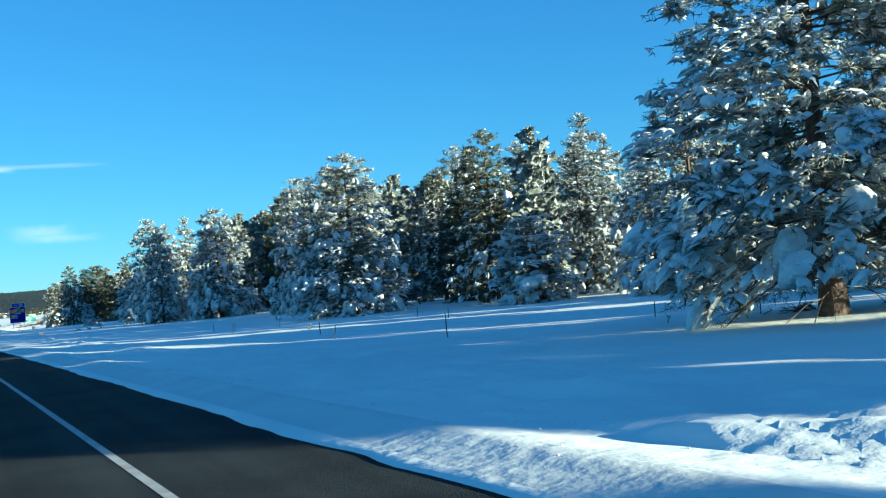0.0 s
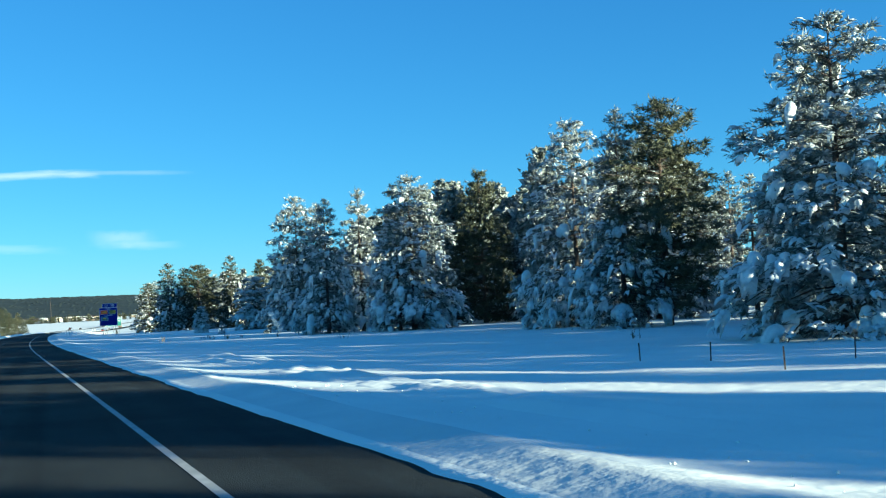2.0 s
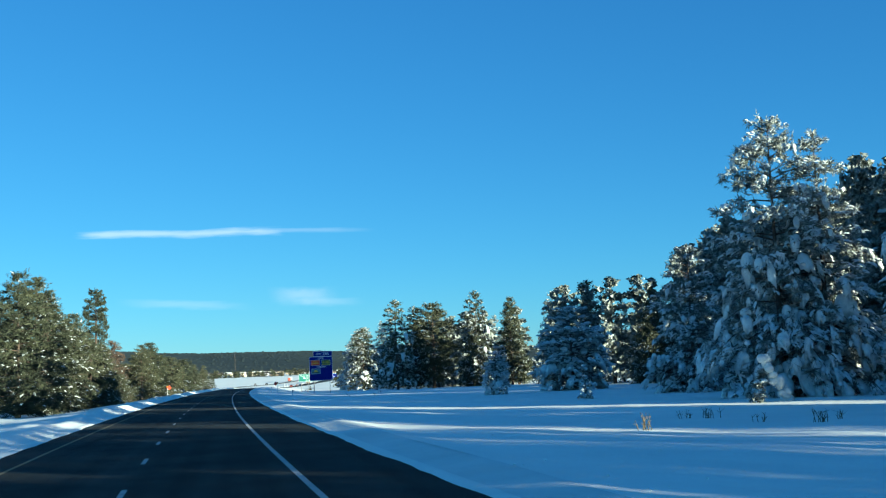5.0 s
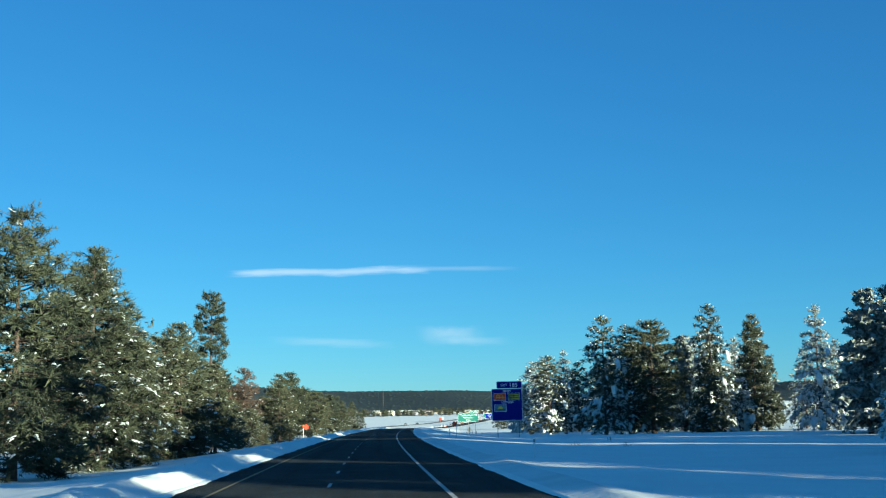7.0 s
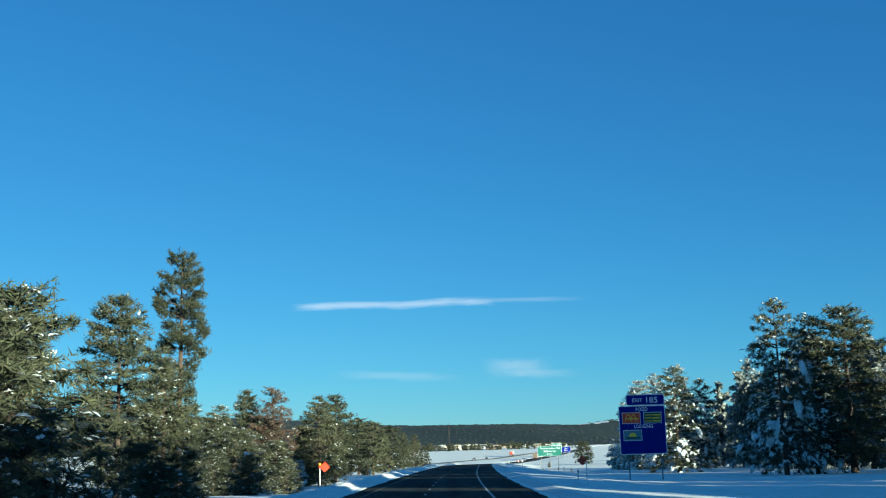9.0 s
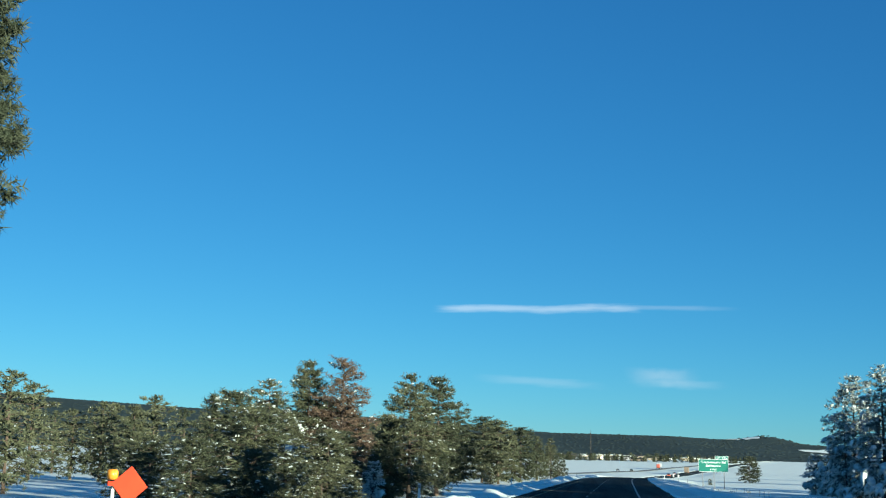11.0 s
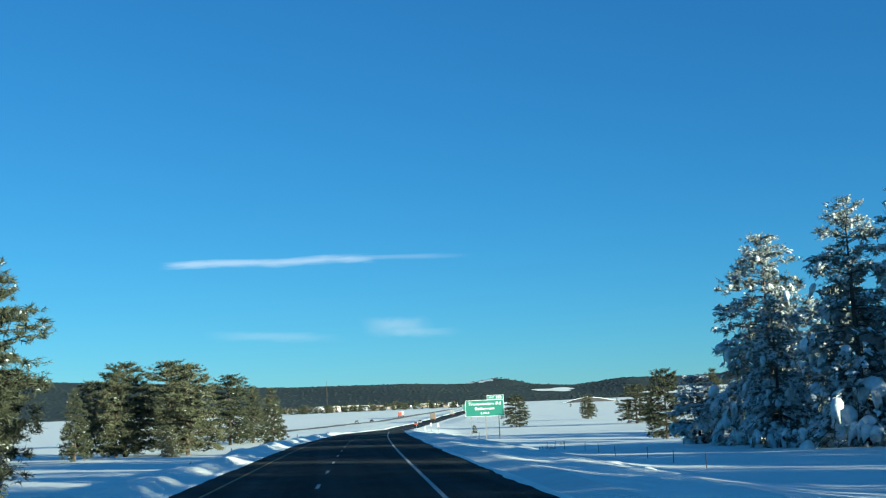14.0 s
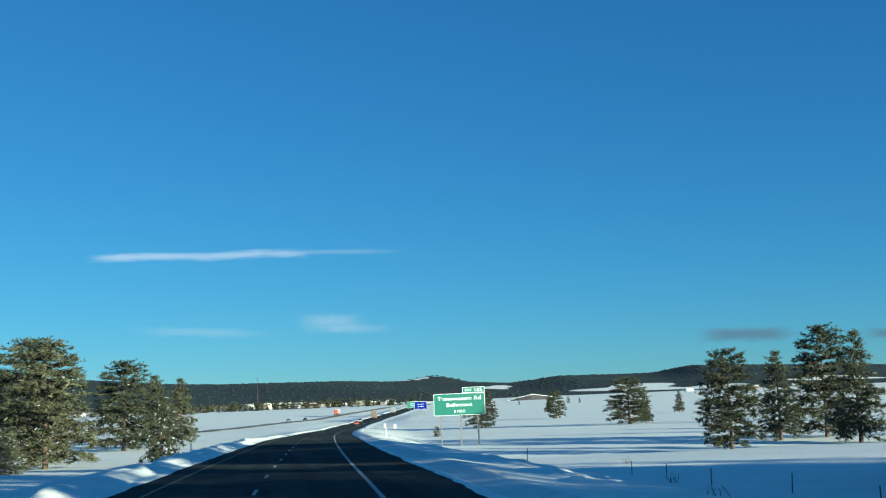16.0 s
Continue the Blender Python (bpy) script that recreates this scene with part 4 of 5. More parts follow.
# left of the road
for k, x, y, top, w in (
        ("dusted_a", -30.8, 315.5, 17.1, 1.3), ("pine_b", -33.5, 373.9, 15.7, .95), ("pine_a", -34.5, 351, 12.5, 1.05), ("dusted_b", -29, 338, 11, 1.1),
        ("dusted_a", -27, 300, 14, 1.1), ("dusted_b", -24.5, 322, 8, 1.2), ("pine_b", -38, 330, 15, 1.0), ("pine_c", -27, 362, 9.5, 1.15), ("pine_a", -28, 286, 15, 1.0),
        ("tall", -30.6, 382.4, 20.7, .82),
        ("dusted_b", -43.8, 461.8, 8.8, 1.2), ("laden_d", -47.2, 488.3, 12.1, 1.25), ("pine_c", -43.4, 493.2, 15.0, 1.1), ("dead", -38.2, 490.5, 15.1, 1.1),
        ("pine_a", -31.0, 501.5, 13.9, 1.05), ("pine_b", -30.2, 525.5, 15.4, 1.05), ("young", -33, 486, 1.9, .9), ("dusted_b", -37.5, 449, 6.4, 1.6), ("dusted_b", -43, 437, 3.6, 1.5), ("dusted_b", -33.5, 462, 5.0, 1.4), ("dusted_b", -33, 434, 2.8, 1.55), ("dusted_b", -28.8, 439, 1.9, 1.6), ("dusted_b", -37, 430, 3.4, 1.5),
        ("laden_d", -40, 470, 7.5, 1.5), ("pine_slim", -52, 480, 9, 1.3), ("pine_mid", -50, 502, 10, 1.3), ("pine_slim", -57, 468, 7.5, 1.4), ("pine_mid", -46, 518, 11, 1.2), ("pine_slim", -37, 520, 9, 1.3), ("pine_b", -35.5, 479, 5.5, 1.5), ("pine_c", -35, 508, 8, 1.1), ("young", -32, 530, 4, 1.1), ("pine_a", -42, 512, 11, 1.2),
        ("pine_mid", -37.0, 685, 15.2, 1.38), ("pine_mid", -44, 672, 14.6, 1.38), ("pine_mid", -30.5, 660, 13.2, 1.30), ("pine_mid", -28.6, 735, 13.9, 1.30), ("pine_slim", -23.5, 745, 11.4, 1.30), ("pine_slim", -19.4, 765, 11.3, 1.17),
        ("dusted_b", -13.4, 633, 4.8, .85), ("dusted_b", -31.5, 642, 1.4, 1.1), ("pine_mid", -45, 668, 12.5, .9), ("pine_mid", -54, 690, 12, .9), ("pine_slim", -47, 640, 9, 1.0), ("pine_mid", -60, 640, 12, .9)):
    tree(k, x, y, top, w, group=LEFT)

rng = random.Random(11)
# further back on the left
for i in range(30):
    y = rng.uniform(450, 690)
    x = rng.uniform(-165, -74)
    tree("pine_far", x, y, float(ground_z(x, y)) + rng.uniform(13, 19), rng.uniform(1.0, 1.3), group="pines across the field")


# ---- far woods and hills ----
RIDGE = np.array([(-4200, 150), (-2600, 190), (-1950, 194), (-1750, 182), (-1365, 161), (-1170, 152), (-1076, 160), (-730, 140), (-413, 122), (-280, 108), (-88, 100), (248, 98), (330, 94),
                  (403, 90), (470, 97), (539, 107), (600, 96), (648, 82), (760, 74), (820, 78), (926, 90), (1137, 87), (1230, 88), (1354, 107), (1500, 104), (1708, 97), (2040, 86), (2600, 100), (4600, 110)])


def hill_z(x, y):
    """Low wooded mesa with a knoll: its outline is set by bearing."""
    b = x / y * 4000
    crest = np.interp(b, RIDGE[:, 0], RIDGE[:, 1]) - 5
    low = np.minimum(crest, np.interp(b, [330, 760], [89, 69]))
    rise = np.where((b > 330) & (b < 760), crest - low, 0) * step(3620, 3960, y)
    crest = np.where((b > 330) & (b < 760), low, crest)
    t = step(2250, 3950, y)
    base = np.interp(y, [1800, 2250, 2600, 5000], [9, 14, 18, 30])
    return base + (crest - base) * t + 2.5 * np.sin(x * .011 + y * .004) * t * (1 - t) * 4 + rise


hy = np.concatenate([np.arange(2200, 4000, 60), [4000, 4100, 4300, 4600]])
hb = np.linspace(-4200, 4600, 221)
YH, BH = np.meshgrid(hy, hb, indexing="ij")
XH = BH * YH / 4000
hills = mesh_object("hills", np.stack([XH.ravel(), YH.ravel(), hill_z(XH, YH).ravel() + np.where(YH == 2200, -6, 0).ravel()], 1), grid_faces(len(hy), len(hb)), HAZED_FLOOR, smooth=True)
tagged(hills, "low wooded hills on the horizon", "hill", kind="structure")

# open snowy clearings among the woods: bearing, distance, half width, half depth
CLEARINGS = ((425, 3830, 34, 120), (492, 3850, 26, 90), (690, 3080, 62, 90), (1085, 2600, 150, 190), (1300, 2450, 110, 120), (-1090, 3900, 40, 60), (1700, 2700, 160, 120))
for cb, cy, rb, ry in CLEARINGS:
    v = [(cb * cy / 4000, cy, float(hill_z(cb * cy / 4000, cy)) + 1.2)]
    for ring in (.55, 1.0):
        for k in range(28):
            a = 2 * math.pi * k / 28
            q = ring * (1 + .22 * math.sin(3 * a + cb) + .15 * math.sin(5 * a + cy))
            yy = cy + ry * q * math.sin(a)
            xx = (cb + rb * q * math.cos(a)) * yy / 4000
            v.append((xx, yy, float(hill_z(xx, yy)) + 1.2))
    f = [[0, 1 + k, 1 + (k + 1) % 28] for k in range(28)] + [[1 + k, 29 + k, 29 + (k + 1) % 28, 1 + (k + 1) % 28] for k in range(28)]
    tagged(mesh_object("snow_clearing", v, f, SNOW, smooth=True), "snowy clearing on a wooded hillside", "clearing", kind="structure")

nr = np.random.default_rng(5)
woods = Soup()
count = 0
cone_t = np.arange(4) * math.pi / 2
while count < 12500:
    yy = nr.uniform(2260, 4080)
    b = nr.uniform(-2300, 2700)
    xx = b * yy / 4000
    if any(((b - cx) / rx) ** 2 + ((yy - cy) / ry) ** 2 < 1.1 for cx, cy, rx, ry in CLEARINGS):
        continue
    z = float(hill_z(xx, yy)) - .5
    on_crest = yy > 3860
    h = nr.uniform(2.6, 4.6) if on_crest else nr.uniform(1.0, 1.9)
    r = h * nr.uniform(.9, 1.4) if on_crest else nr.uniform(4.5, 7.0)
    ring = np.stack([xx + r * np.cos(cone_t), yy + r * np.sin(cone_t), np.full(4, z + h * .1)], 1)
    mid = np.stack([xx + r * .7 * np.cos(cone_t + .6), yy + r * .7 * np.sin(cone_t + .6), np.full(4, z + h * nr.uniform(.55, .75))], 1)
    woods.v.append(np.concatenate([ring, mid, [[xx, yy, z + h]]]))
    n = woods.n
    for j in range(4):
        k = (j + 1) % 4
        woods.f.append([n + j, n + k, n + 4 + k, n + 4 + j])
        woods.f.append([n + 4 + j, n + 4 + k, n + 8])
    woods.n += 9
    count += 1
tagged(new("far_woods", woods.mesh("far_woods", HAZED_NEEDLES, True)), "dark pine forest covering the distant mesa", "forest", kind="stuff")


# ---- signs ----
def sign_panel(name, x0, x1, z0, z1, mat, parent, y=0.0):
    """A sheet-metal panel with rounded corners and a white border line; it faces -y."""
    def rounded(a0, a1, c0, c1, r, ya, yb):
        bm = bmesh.new()
        ring = []
        for cx, cz, a in ((a1 - r, c1 - r, 0), (a0 + r, c1 - r, 90), (a0 + r, c0 + r, 180), (a1 - r, c0 + r, 270)):
            for k in range(5):
                t = radians(a + k * 22.5)
                ring.append(bm.verts.new((cx + r * math.cos(t), ya, cz + r * math.sin(t))))
        face = bm.faces.new(ring)
        ext = bmesh.ops.extrude_face_region(bm, geom=[face])["geom"]
        bmesh.ops.translate(bm, verts=[g for g in ext if isinstance(g, bmesh.types.BMVert)], vec=(0, yb - ya, 0))
        bmesh.ops.recalc_face_normals(bm, faces=bm.faces)
        return bm
    r = min(.18, (z1 - z0) * .12)
    p = part(name, rounded(x0, x1, z0, z1, r, y, y + .05), LETTER, parent, "white sign border")
    b = .06
    part("face", rounded(x0 + b, x1 - b, z0 + b, z1 - b, r, y - .006, y + .002), mat, p)
    return p


def plate(name, x0, x1, z0, z1, y0, y1, mat, parent):
    bm = bmesh.new()
    box(bm, x0, x1, y0, y1, z0, z1)
    return part(name, bm, mat, parent)


def i_post(x, z0, z1, parent, y=.12, w=.10):
    bm = bmesh.new()
    box(bm, x - w / 2, x + w / 2, y - .07, y - .055, z0, z1)
    box(bm, x - w / 2, x + w / 2, y + .055, y + .07, z0, z1)
    box(bm, x - .006, x + .006, y - .055, y + .055, z0, z1)
    return part("post", bm, STEEL, parent)


# services sign
fx, fy = 14.05, 405.0
fz = float(ground_z(fx, fy))
food = thing("services_sign", pose(fx, fy, 0, 0, 0, 0), "blue highway services sign with an exit tab above, on steel posts", "road sign")
main = sign_panel("panel", -2.5, 2.5, 1.75, 6.9, SIGN_BLUE, food)
tab = sign_panel("exit_tab", -1.65, 2.5, 6.93, 8.1, SIGN_BLUE, food)
for px in (-1.6, 1.9):
    i_post(px, fz - .3, 6.8, food)
text_mesh("exit_word", "EXIT", .40, 1.05, tab, (-.42, -.008, 7.5), LETTER)
text_mesh("exit_number", "185", .62, 1.2, tab, (1.15, -.008, 7.5), LETTER)
text_mesh("food_word", "FOOD", .38, 1.25, main, (.0, -.008, 6.52), LETTER)
text_mesh("lodging_word", "LODGING", .38, 2.0, main, (.1, -.008, 4.72), LETTER)
for nm, x0, x1, z0, z1, mat in (("logo_panel", -2.12, -.22, 5.05, 6.15, LOGO_RED), ("logo_panel", .2, 2.05, 5.05, 6.15, LOGO_DARK), ("logo_panel", -2.05, -.15, 3.25, 4.3, LOGO_PALE)):
    lp = plate(nm, x0 - .04, x1 + .04, z0 - .04, z1 + .04, -.016, -.004, LETTER, main)
    plate("logo_ground", x0, x1, z0, z1, -.024, -.014, mat, lp)
    w, h = x1 - x0, z1 - z0
    if mat is LOGO_RED:
        for cx in (.32, .62):
            bm = bmesh.new()
            for k in range(8):
                a0, a1 = math.pi * k / 8, math.pi * (k + 1) / 8
                tube(bm, (x0 + w * cx + .27 * math.cos(a0), -.028, z0 + .2 + .72 * math.sin(a0)), (x0 + w * cx + .27 * math.cos(a1), -.028, z0 + .2 + .72 * math.sin(a1)), .034, sides=6)
            part("logo_shape", bm, LOGO_YELLOW, lp)
        plate("logo_bar", x0 + w * .2, x1 - w * .08, z0 + .42, z0 + .52, -.034, -.022, LOGO_YELLOW, lp)
    elif mat is LOGO_DARK:
        for k in range(3):
            plate("logo_bar", x0 + .12, x0 + w * .52, z0 + .16 + k * .32, z0 + .24 + k * .32, -.032, -.022, LOGO_YELLOW, lp)
            plate("logo_bar", x0 + w * .55, x1 - .1, z0 + .13 + k * .32, z0 + .27 + k * .32, -.032, -.022, LOGO_YELLOW, lp)
    else:
        bm = bmesh.new()
        tube(bm, (x0 + w * .5, -.034, z0 + .40), (x0 + w * .5, -.016, z0 + .40), .40, sides=24)
        bmesh.ops.bisect_plane(bm, geom=bm.verts[:] + bm.edges[:] + bm.faces[:], plane_co=(0, 0, z0 + .38), plane_no=(0, 0, -1), clear_outer=True)
        part("logo_shape", bm, LOGO_YELLOW, lp)
        plate("logo_bar", x0 + .2, x1 - .2, z0 + .16, z0 + .34, -.034, -.022, LOGO_DARK, lp)

# guide sign
gx, gy = 29.0, 681.7
green = thing("guide_sign", pose(gx, gy, .2, 0, 0, -4), "green highway guide sign with white lettering on three steel posts", "road sign")
main = sign_panel("panel", -4.1, 4.1, .95, 4.4, SIGN_GREEN, green)
tab = sign_panel("exit_tab", .55, 4.1, 4.43, 5.35, SIGN_GREEN, green)
gz = float(ground_z(gx, gy))
for px in (-3.0, .1, 2.9):
    i_post(px, gz - .5, 4.3, green, w=.2)
text_mesh("exit_word", "EXIT", .36, 1.05, tab, (1.5, -.008, 4.88), LETTER)
text_mesh("exit_number", "185", .52, 1.15, tab, (3.1, -.008, 4.88), LETTER)
text_mesh("road_name", "Transwestern", .62, 5.35, main, (-.77, -.008, 3.62), LETTER)
text_mesh("road_word", "Rd", .62, 1.05, main, (2.92, -.008, 3.62), LETTER)
text_mesh("place_name", "Bellemont", .60, 4.1, main, (0, -.008, 2.62), LETTER)
text_mesh("distance_number", "1", .42, .18, main, (-.78, -.008, 1.6), LETTER)
text_mesh("distance_word", "MILE", .42, 1.25, main, (.25, -.008, 1.6), LETTER)


def warning_sign(x, y, facing, tilt=0.0):
    """Orange diamond on a post with an amber flashing lamp beside it."""
    z = float(ground_z(x, y))
    s = thing("warning_sign", pose(x, y, z, 0, 0, facing), "orange diamond warning sign with an amber lamp on a white post", "road sign", "work zone signs")
    h = 1.58 - z
    bm = bmesh.new()
    box(bm, -.27, .27, -.012, .0, -.27, .27, .004)
    bmesh.ops.rotate(bm, verts=bm.verts, matrix=Matrix.Rotation(radians(49), 3, "Y"))
    bmesh.ops.translate(bm, verts=bm.verts, vec=(.36, -.04, h - .04))
    part("diamond", bm, ORANGE, s)
    bm = bmesh.new()
    tube(bm, (0, 0, -.3), (0, 0, h - .12), .035)
    part("post", bm, POST_WHITE, s)
    bm = bmesh.new()
    tube(bm, (0, 0, h - .14), (-.02, 0, h + .02), .02)
    tube(bm, (0, 0, h - .14), (.36, -.02, h - .02), .02)
    part("bracket", bm, STEEL, s)
    lamp = bmesh.new()
    box(lamp, -.13, .09, -.06, .06, h + .06, h + .27, .035)
    tube(lamp, (-.02, -.09, h + .165), (-.02, .09, h + .165), .085, sides=14)
    lamp_ob = part("lamp", lamp, AMBER, s, "amber plastic warning lamp", True)
    bm = bmesh.new()
    box(bm, -.10, .06, -.05, .05, h - .06, h + .03, .01)
    part("battery_box", bm, ORANGE, lamp_ob)
    return s


warning_sign(-16.45, 366.0, 0)
right_warning = warning_sign(3.1, 366.0, 22)
right_warning.matrix_basis = right_warning.matrix_basis @ Matrix.Diagonal((-1, 1, 1, 1))


def delineator(x, y, tall=1.05):
    """Flexible marker post, white, with a reflector near the top."""
    z = float(ground_z(x, y))
    d = thing("delineator", pose(x, y, z), "white roadside marker post standing in snow", "marker post", "marker posts")
    bm = bmesh.new()
    box(bm, -.055, .055, -.012, .012, -.3, tall, .006)
    part("post", bm, POST_WHITE, d)
    bm = bmesh.new()
    box(bm, -.04, .04, -.018, -.012, tall - .22, tall - .06)
    part("reflector", bm, STEEL, d)
    return d


for dx, dy in ((1.4, 278.9), (1.9, 361), (-14.8, 398), (-15, 470), (-13.5, 545), (12.5, 640), (17, 716), (-9, 610)):
    delineator(dx, dy)


def stake(x, y, tall=1.15):
    """Thin steel fence stake."""
    z = float(ground_z(x, y))
    s = thing("fence_stake", pose(x, y, z, random.uniform(-4, 4), random.uniform(-4, 4), random.uniform(0, 90)), "thin weathered steel fence stake in snow", "fence post", "fence stakes")
    bm = bmesh.new()
    box(bm, -.022, .022, -.004, .004, -.3, tall)
    box(bm, -.004, .004, .0, .04, -.3, tall)
    part("post", bm, RUST, s)
    return s


stakes = [(17.8, 59.1), (19.2, 99.7), (28.4, 44.4), (28.5, 37), (19.7, 48), (19.6, 68.1), (31.4, 82.2), (29.3, 70.9), (25.4, 61.9), (18.9, 90.2), (20.4, 96.7), (23.2, 92.4),
          (11.5, 562)]
for k in range(9):
    yy = 505 + k * 8.5
    stakes.append((float(lane_x(yy)) + 20.5 + .3 * (k % 3), yy))
for sx, sy in stakes:
    stake(sx, sy, .85 if sy > 500 else .7)


# dry stalks that stick out of the snow
def stalks(x, y, count, tall, seed):
    nr = np.random.default_rng(seed)
    g = thing("dry_weeds", pose(x, y, float(ground_z(x, y))), "clump of dark dry weed stalks sticking out of snow", "weeds", "dry weeds")
    soup = Soup()
    for i in range(count):
        p = np.array([nr.normal(0, .22), nr.normal(0, .12), -.1])
        d = np.array([nr.normal(0, .22), nr.normal(0, .22), 1.0])
        h = tall * nr.uniform(.5, 1.1)
        pipe(soup, [p, p + d * h * .6, p + d * h * 1.05 + (nr.normal(0, .06), 0, 0)], (.018, .014, .006), 4)
        for k in range(2):
            q = p + d * h * nr.uniform(.4, .9)
            pipe(soup, [q, q + (nr.normal(0, .14), nr.normal(0, .1), nr.uniform(.05, .18))], (.011, .005), 3)
    ob = new("stalks", soup.mesh("stalks", GRASS, False))
    ob.parent = g


for k, (sx, sy, n, tall) in enumerate(((15.9, 205, 7, .5), (16.6, 203.4, 9, .55), (16.1, 197.4, 6, .5), (17.4, 194.9, 12, .6), (19.2, 197, 5, .5), (10.2, 194.5, 10, .75), (22.5, 190, 5, .5),
                                       (24.5, 168, 6, .6), (30, 120, 7, .6), (21, 76, 5, .5), (12.5, 330, 6, .5), (15.5, 322, 5, .5), (20, 352, 6, .6), (15, 545, 6, .6), (19, 560, 6, .6), (26, 590, 7, .6),
                                       (-20, 560, 7, .7), (-22, 590, 6, .7), (-17, 612, 6, .6))):
    stalks(sx, sy, n, tall, 40 + k)

# ---- town ----
def house(x, y, w, d, h, wall, gable, turn, label, roof=None, category="building"):
    z = float(ground_z(x, y)) - .3
    b = thing("building", pose(x, y, z, 0, 0, turn), label, category, "buildings of the far town")
    bm = bmesh.new()
    box(bm, -w / 2, w / 2, -d / 2, d / 2, 0, h)
    if gable:
        top = [bm.verts.new(p) for p in ((-w / 2, -d / 2, h), (-w / 2, d / 2, h), (-w / 2, 0, h + gable))]
        bm.faces.new(top)
        top = [bm.verts.new(p) for p in ((w / 2, -d / 2, h), (w / 2, d / 2, h), (w / 2, 0, h + gable))]
        bm.faces.new(top)
    part("wall", bm, wall, b)
    bm = bmesh.new()
    e = .4
    if gable:
        for s in (-1, 1):
            vs = [bm.verts.new(p) for p in ((-w / 2 - e, s * (d / 2 + e), h - .15), (w / 2 + e, s * (d / 2 + e), h - .15), (w / 2 + e, 0, h + gable + .1), (-w / 2 - e, 0, h + gable + .1))]
            bm.faces.new(vs)
        bmesh.ops.solidify(bm, geom=bm.faces[:], thickness=.25)
    else:
        box(bm, -w / 2 - .2, w / 2 + .2, -d / 2 - .2, d / 2 + .2, h + .004, h + .5)
    part("roof", bm, roof or SNOW, b)
    n = max(1, int(w / 6))
    for k in range(n):
        cx = -w / 2 + (k + .5) * w / n
        bm = bmesh.new()
        if k % 3 == 1:
            box(bm, cx - .9, cx + .9, -d / 2 - .06, -d / 2 - .004, 0.2, min(2.4, h - .3))
            part("door", bm, DARK_GLASS, b)
        else:
            box(bm, cx - 1.1, cx + 1.1, -d / 2 - .06, -d / 2 - .004, h * .42, h * .75)
            part("window", bm, DARK_GLASS, b)
    return b


tr = random.Random(21)
walls = [(WALL_TAN, "tan"), (WALL_GREY, "grey"), (WALL_WHITE, "white"), (WALL_BROWN, "brown"), (WALL_BROWN, "brown"), (WALL_BROWN, "brown"), (WALL_GREY, "grey"), (WALL_GREY, "grey")]
for i in range(72):
    x, y = tr.uniform(-190, 150), tr.uniform(1720, 2080)
    if abs(x - 17) < 24 and y < 1800:
        y += 90
    wall, colour = tr.choice(walls)
    gable = tr.choice((0, 1.2, 1.6, 1.9))
    swept = tr.random() < .7
    house(x, y, tr.uniform(6, 17), tr.uniform(6, 11), tr.uniform(2.3, 4.4), wall, gable, tr.uniform(-25, 25),
          "low %s building with a %s %s roof" % (colour, "dark swept" if swept else "snowy", "gabled" if gable else "flat"), ROOF_DARK if swept else SNOW)
for i in range(5):
    x, y = tr.uniform(430, 760), tr.uniform(1850, 2050)
    wall, colour = tr.choice(walls[1:4])
    house(x, y, tr.uniform(7, 13), tr.uniform(6, 9), tr.uniform(2.6, 3.6), wall, 1.8, tr.uniform(-40, 40), "low %s building with a snowy gabled roof" % colour)


# dark trees among the houses and in the open fields
TOWN = []
rng = random.Random(31)
for i in range(300):
    x, y = rng.uniform(-210, 170), rng.choice((rng.uniform(1690, 1780), rng.uniform(1700, 2130)))
    deep_tree(x, y, float(ground_z(x, y)) + rng.uniform(3.5, 8.5), rng.uniform(1.3, 2.2), "pine_tiny", TOWN)
build_mass("town_trees", "dark pines scattered among the houses of the far town", "pine_tiny", TOWN)
for x, y, h in ((217, 1300, 5), (224, 1296, 3.5), (181, 1300, 3)):
    tree("pine_tiny", x, y, float(ground_z(x, y)) + h, 1.2, group="trees of the open field")


def storage_tank(x, y, r, h):
    z = float(ground_z(x, y)) - .3
    t = thing("storage_tank", pose(x, y, z), "squat tan cylindrical storage tank with a snowy cap", "tank", "storage tanks")
    bm = bmesh.new()
    tube(bm, (0, 0, 0), (0, 0, h), r, sides=28)
    part("shell", bm, TANK, t, smooth=False)
    bm = bmesh.new()
    tube(bm, (0, 0, h + .01), (0, 0, h + 1.0), r * 1.01, r * .2, sides=28)
    part("roof", bm, SNOW, t)
    bm = bmesh.new()
    tube(bm, (0, 0, h - .35), (0, 0, h - .1), r * 1.03, sides=28)
    part("rim", bm, TANK, t)


storage_tank(9.5, 1785, 5.2, 6.2)
storage_tank(25.5, 1788, 5.2, 6.2)
storage_tank(-8.5, 1790, 4.2, 5.2)


def mast(x, y, h, r=.35):
    z = float(ground_z(x, y)) - .3
    m = thing("radio_mast", pose(x, y, z), "tall thin steel mast above the town", "mast", "masts")
    bm = bmesh.new()
    for a in range(3):
        c, s = math.cos(a * 2.1), math.sin(a * 2.1)
        tube(bm, (r * c, r * s, 0), (r * .4 * c, r * .4 * s, h), .10, .07, 5)
    for k in range(int(h / 3)):
        z0 = k * 3
        for a in range(3):
            tube(bm, (r * math.cos(a * 2.1), r * math.sin(a * 2.1), z0), (r * .9 * math.cos(a * 2.1 + 2.1), r * .9 * math.sin(a * 2.1 + 2.1), z0 + 3), .05, sides=4)
    part("lattice", bm, RUST, m)


mast(-.3, 1800, 36, .6)

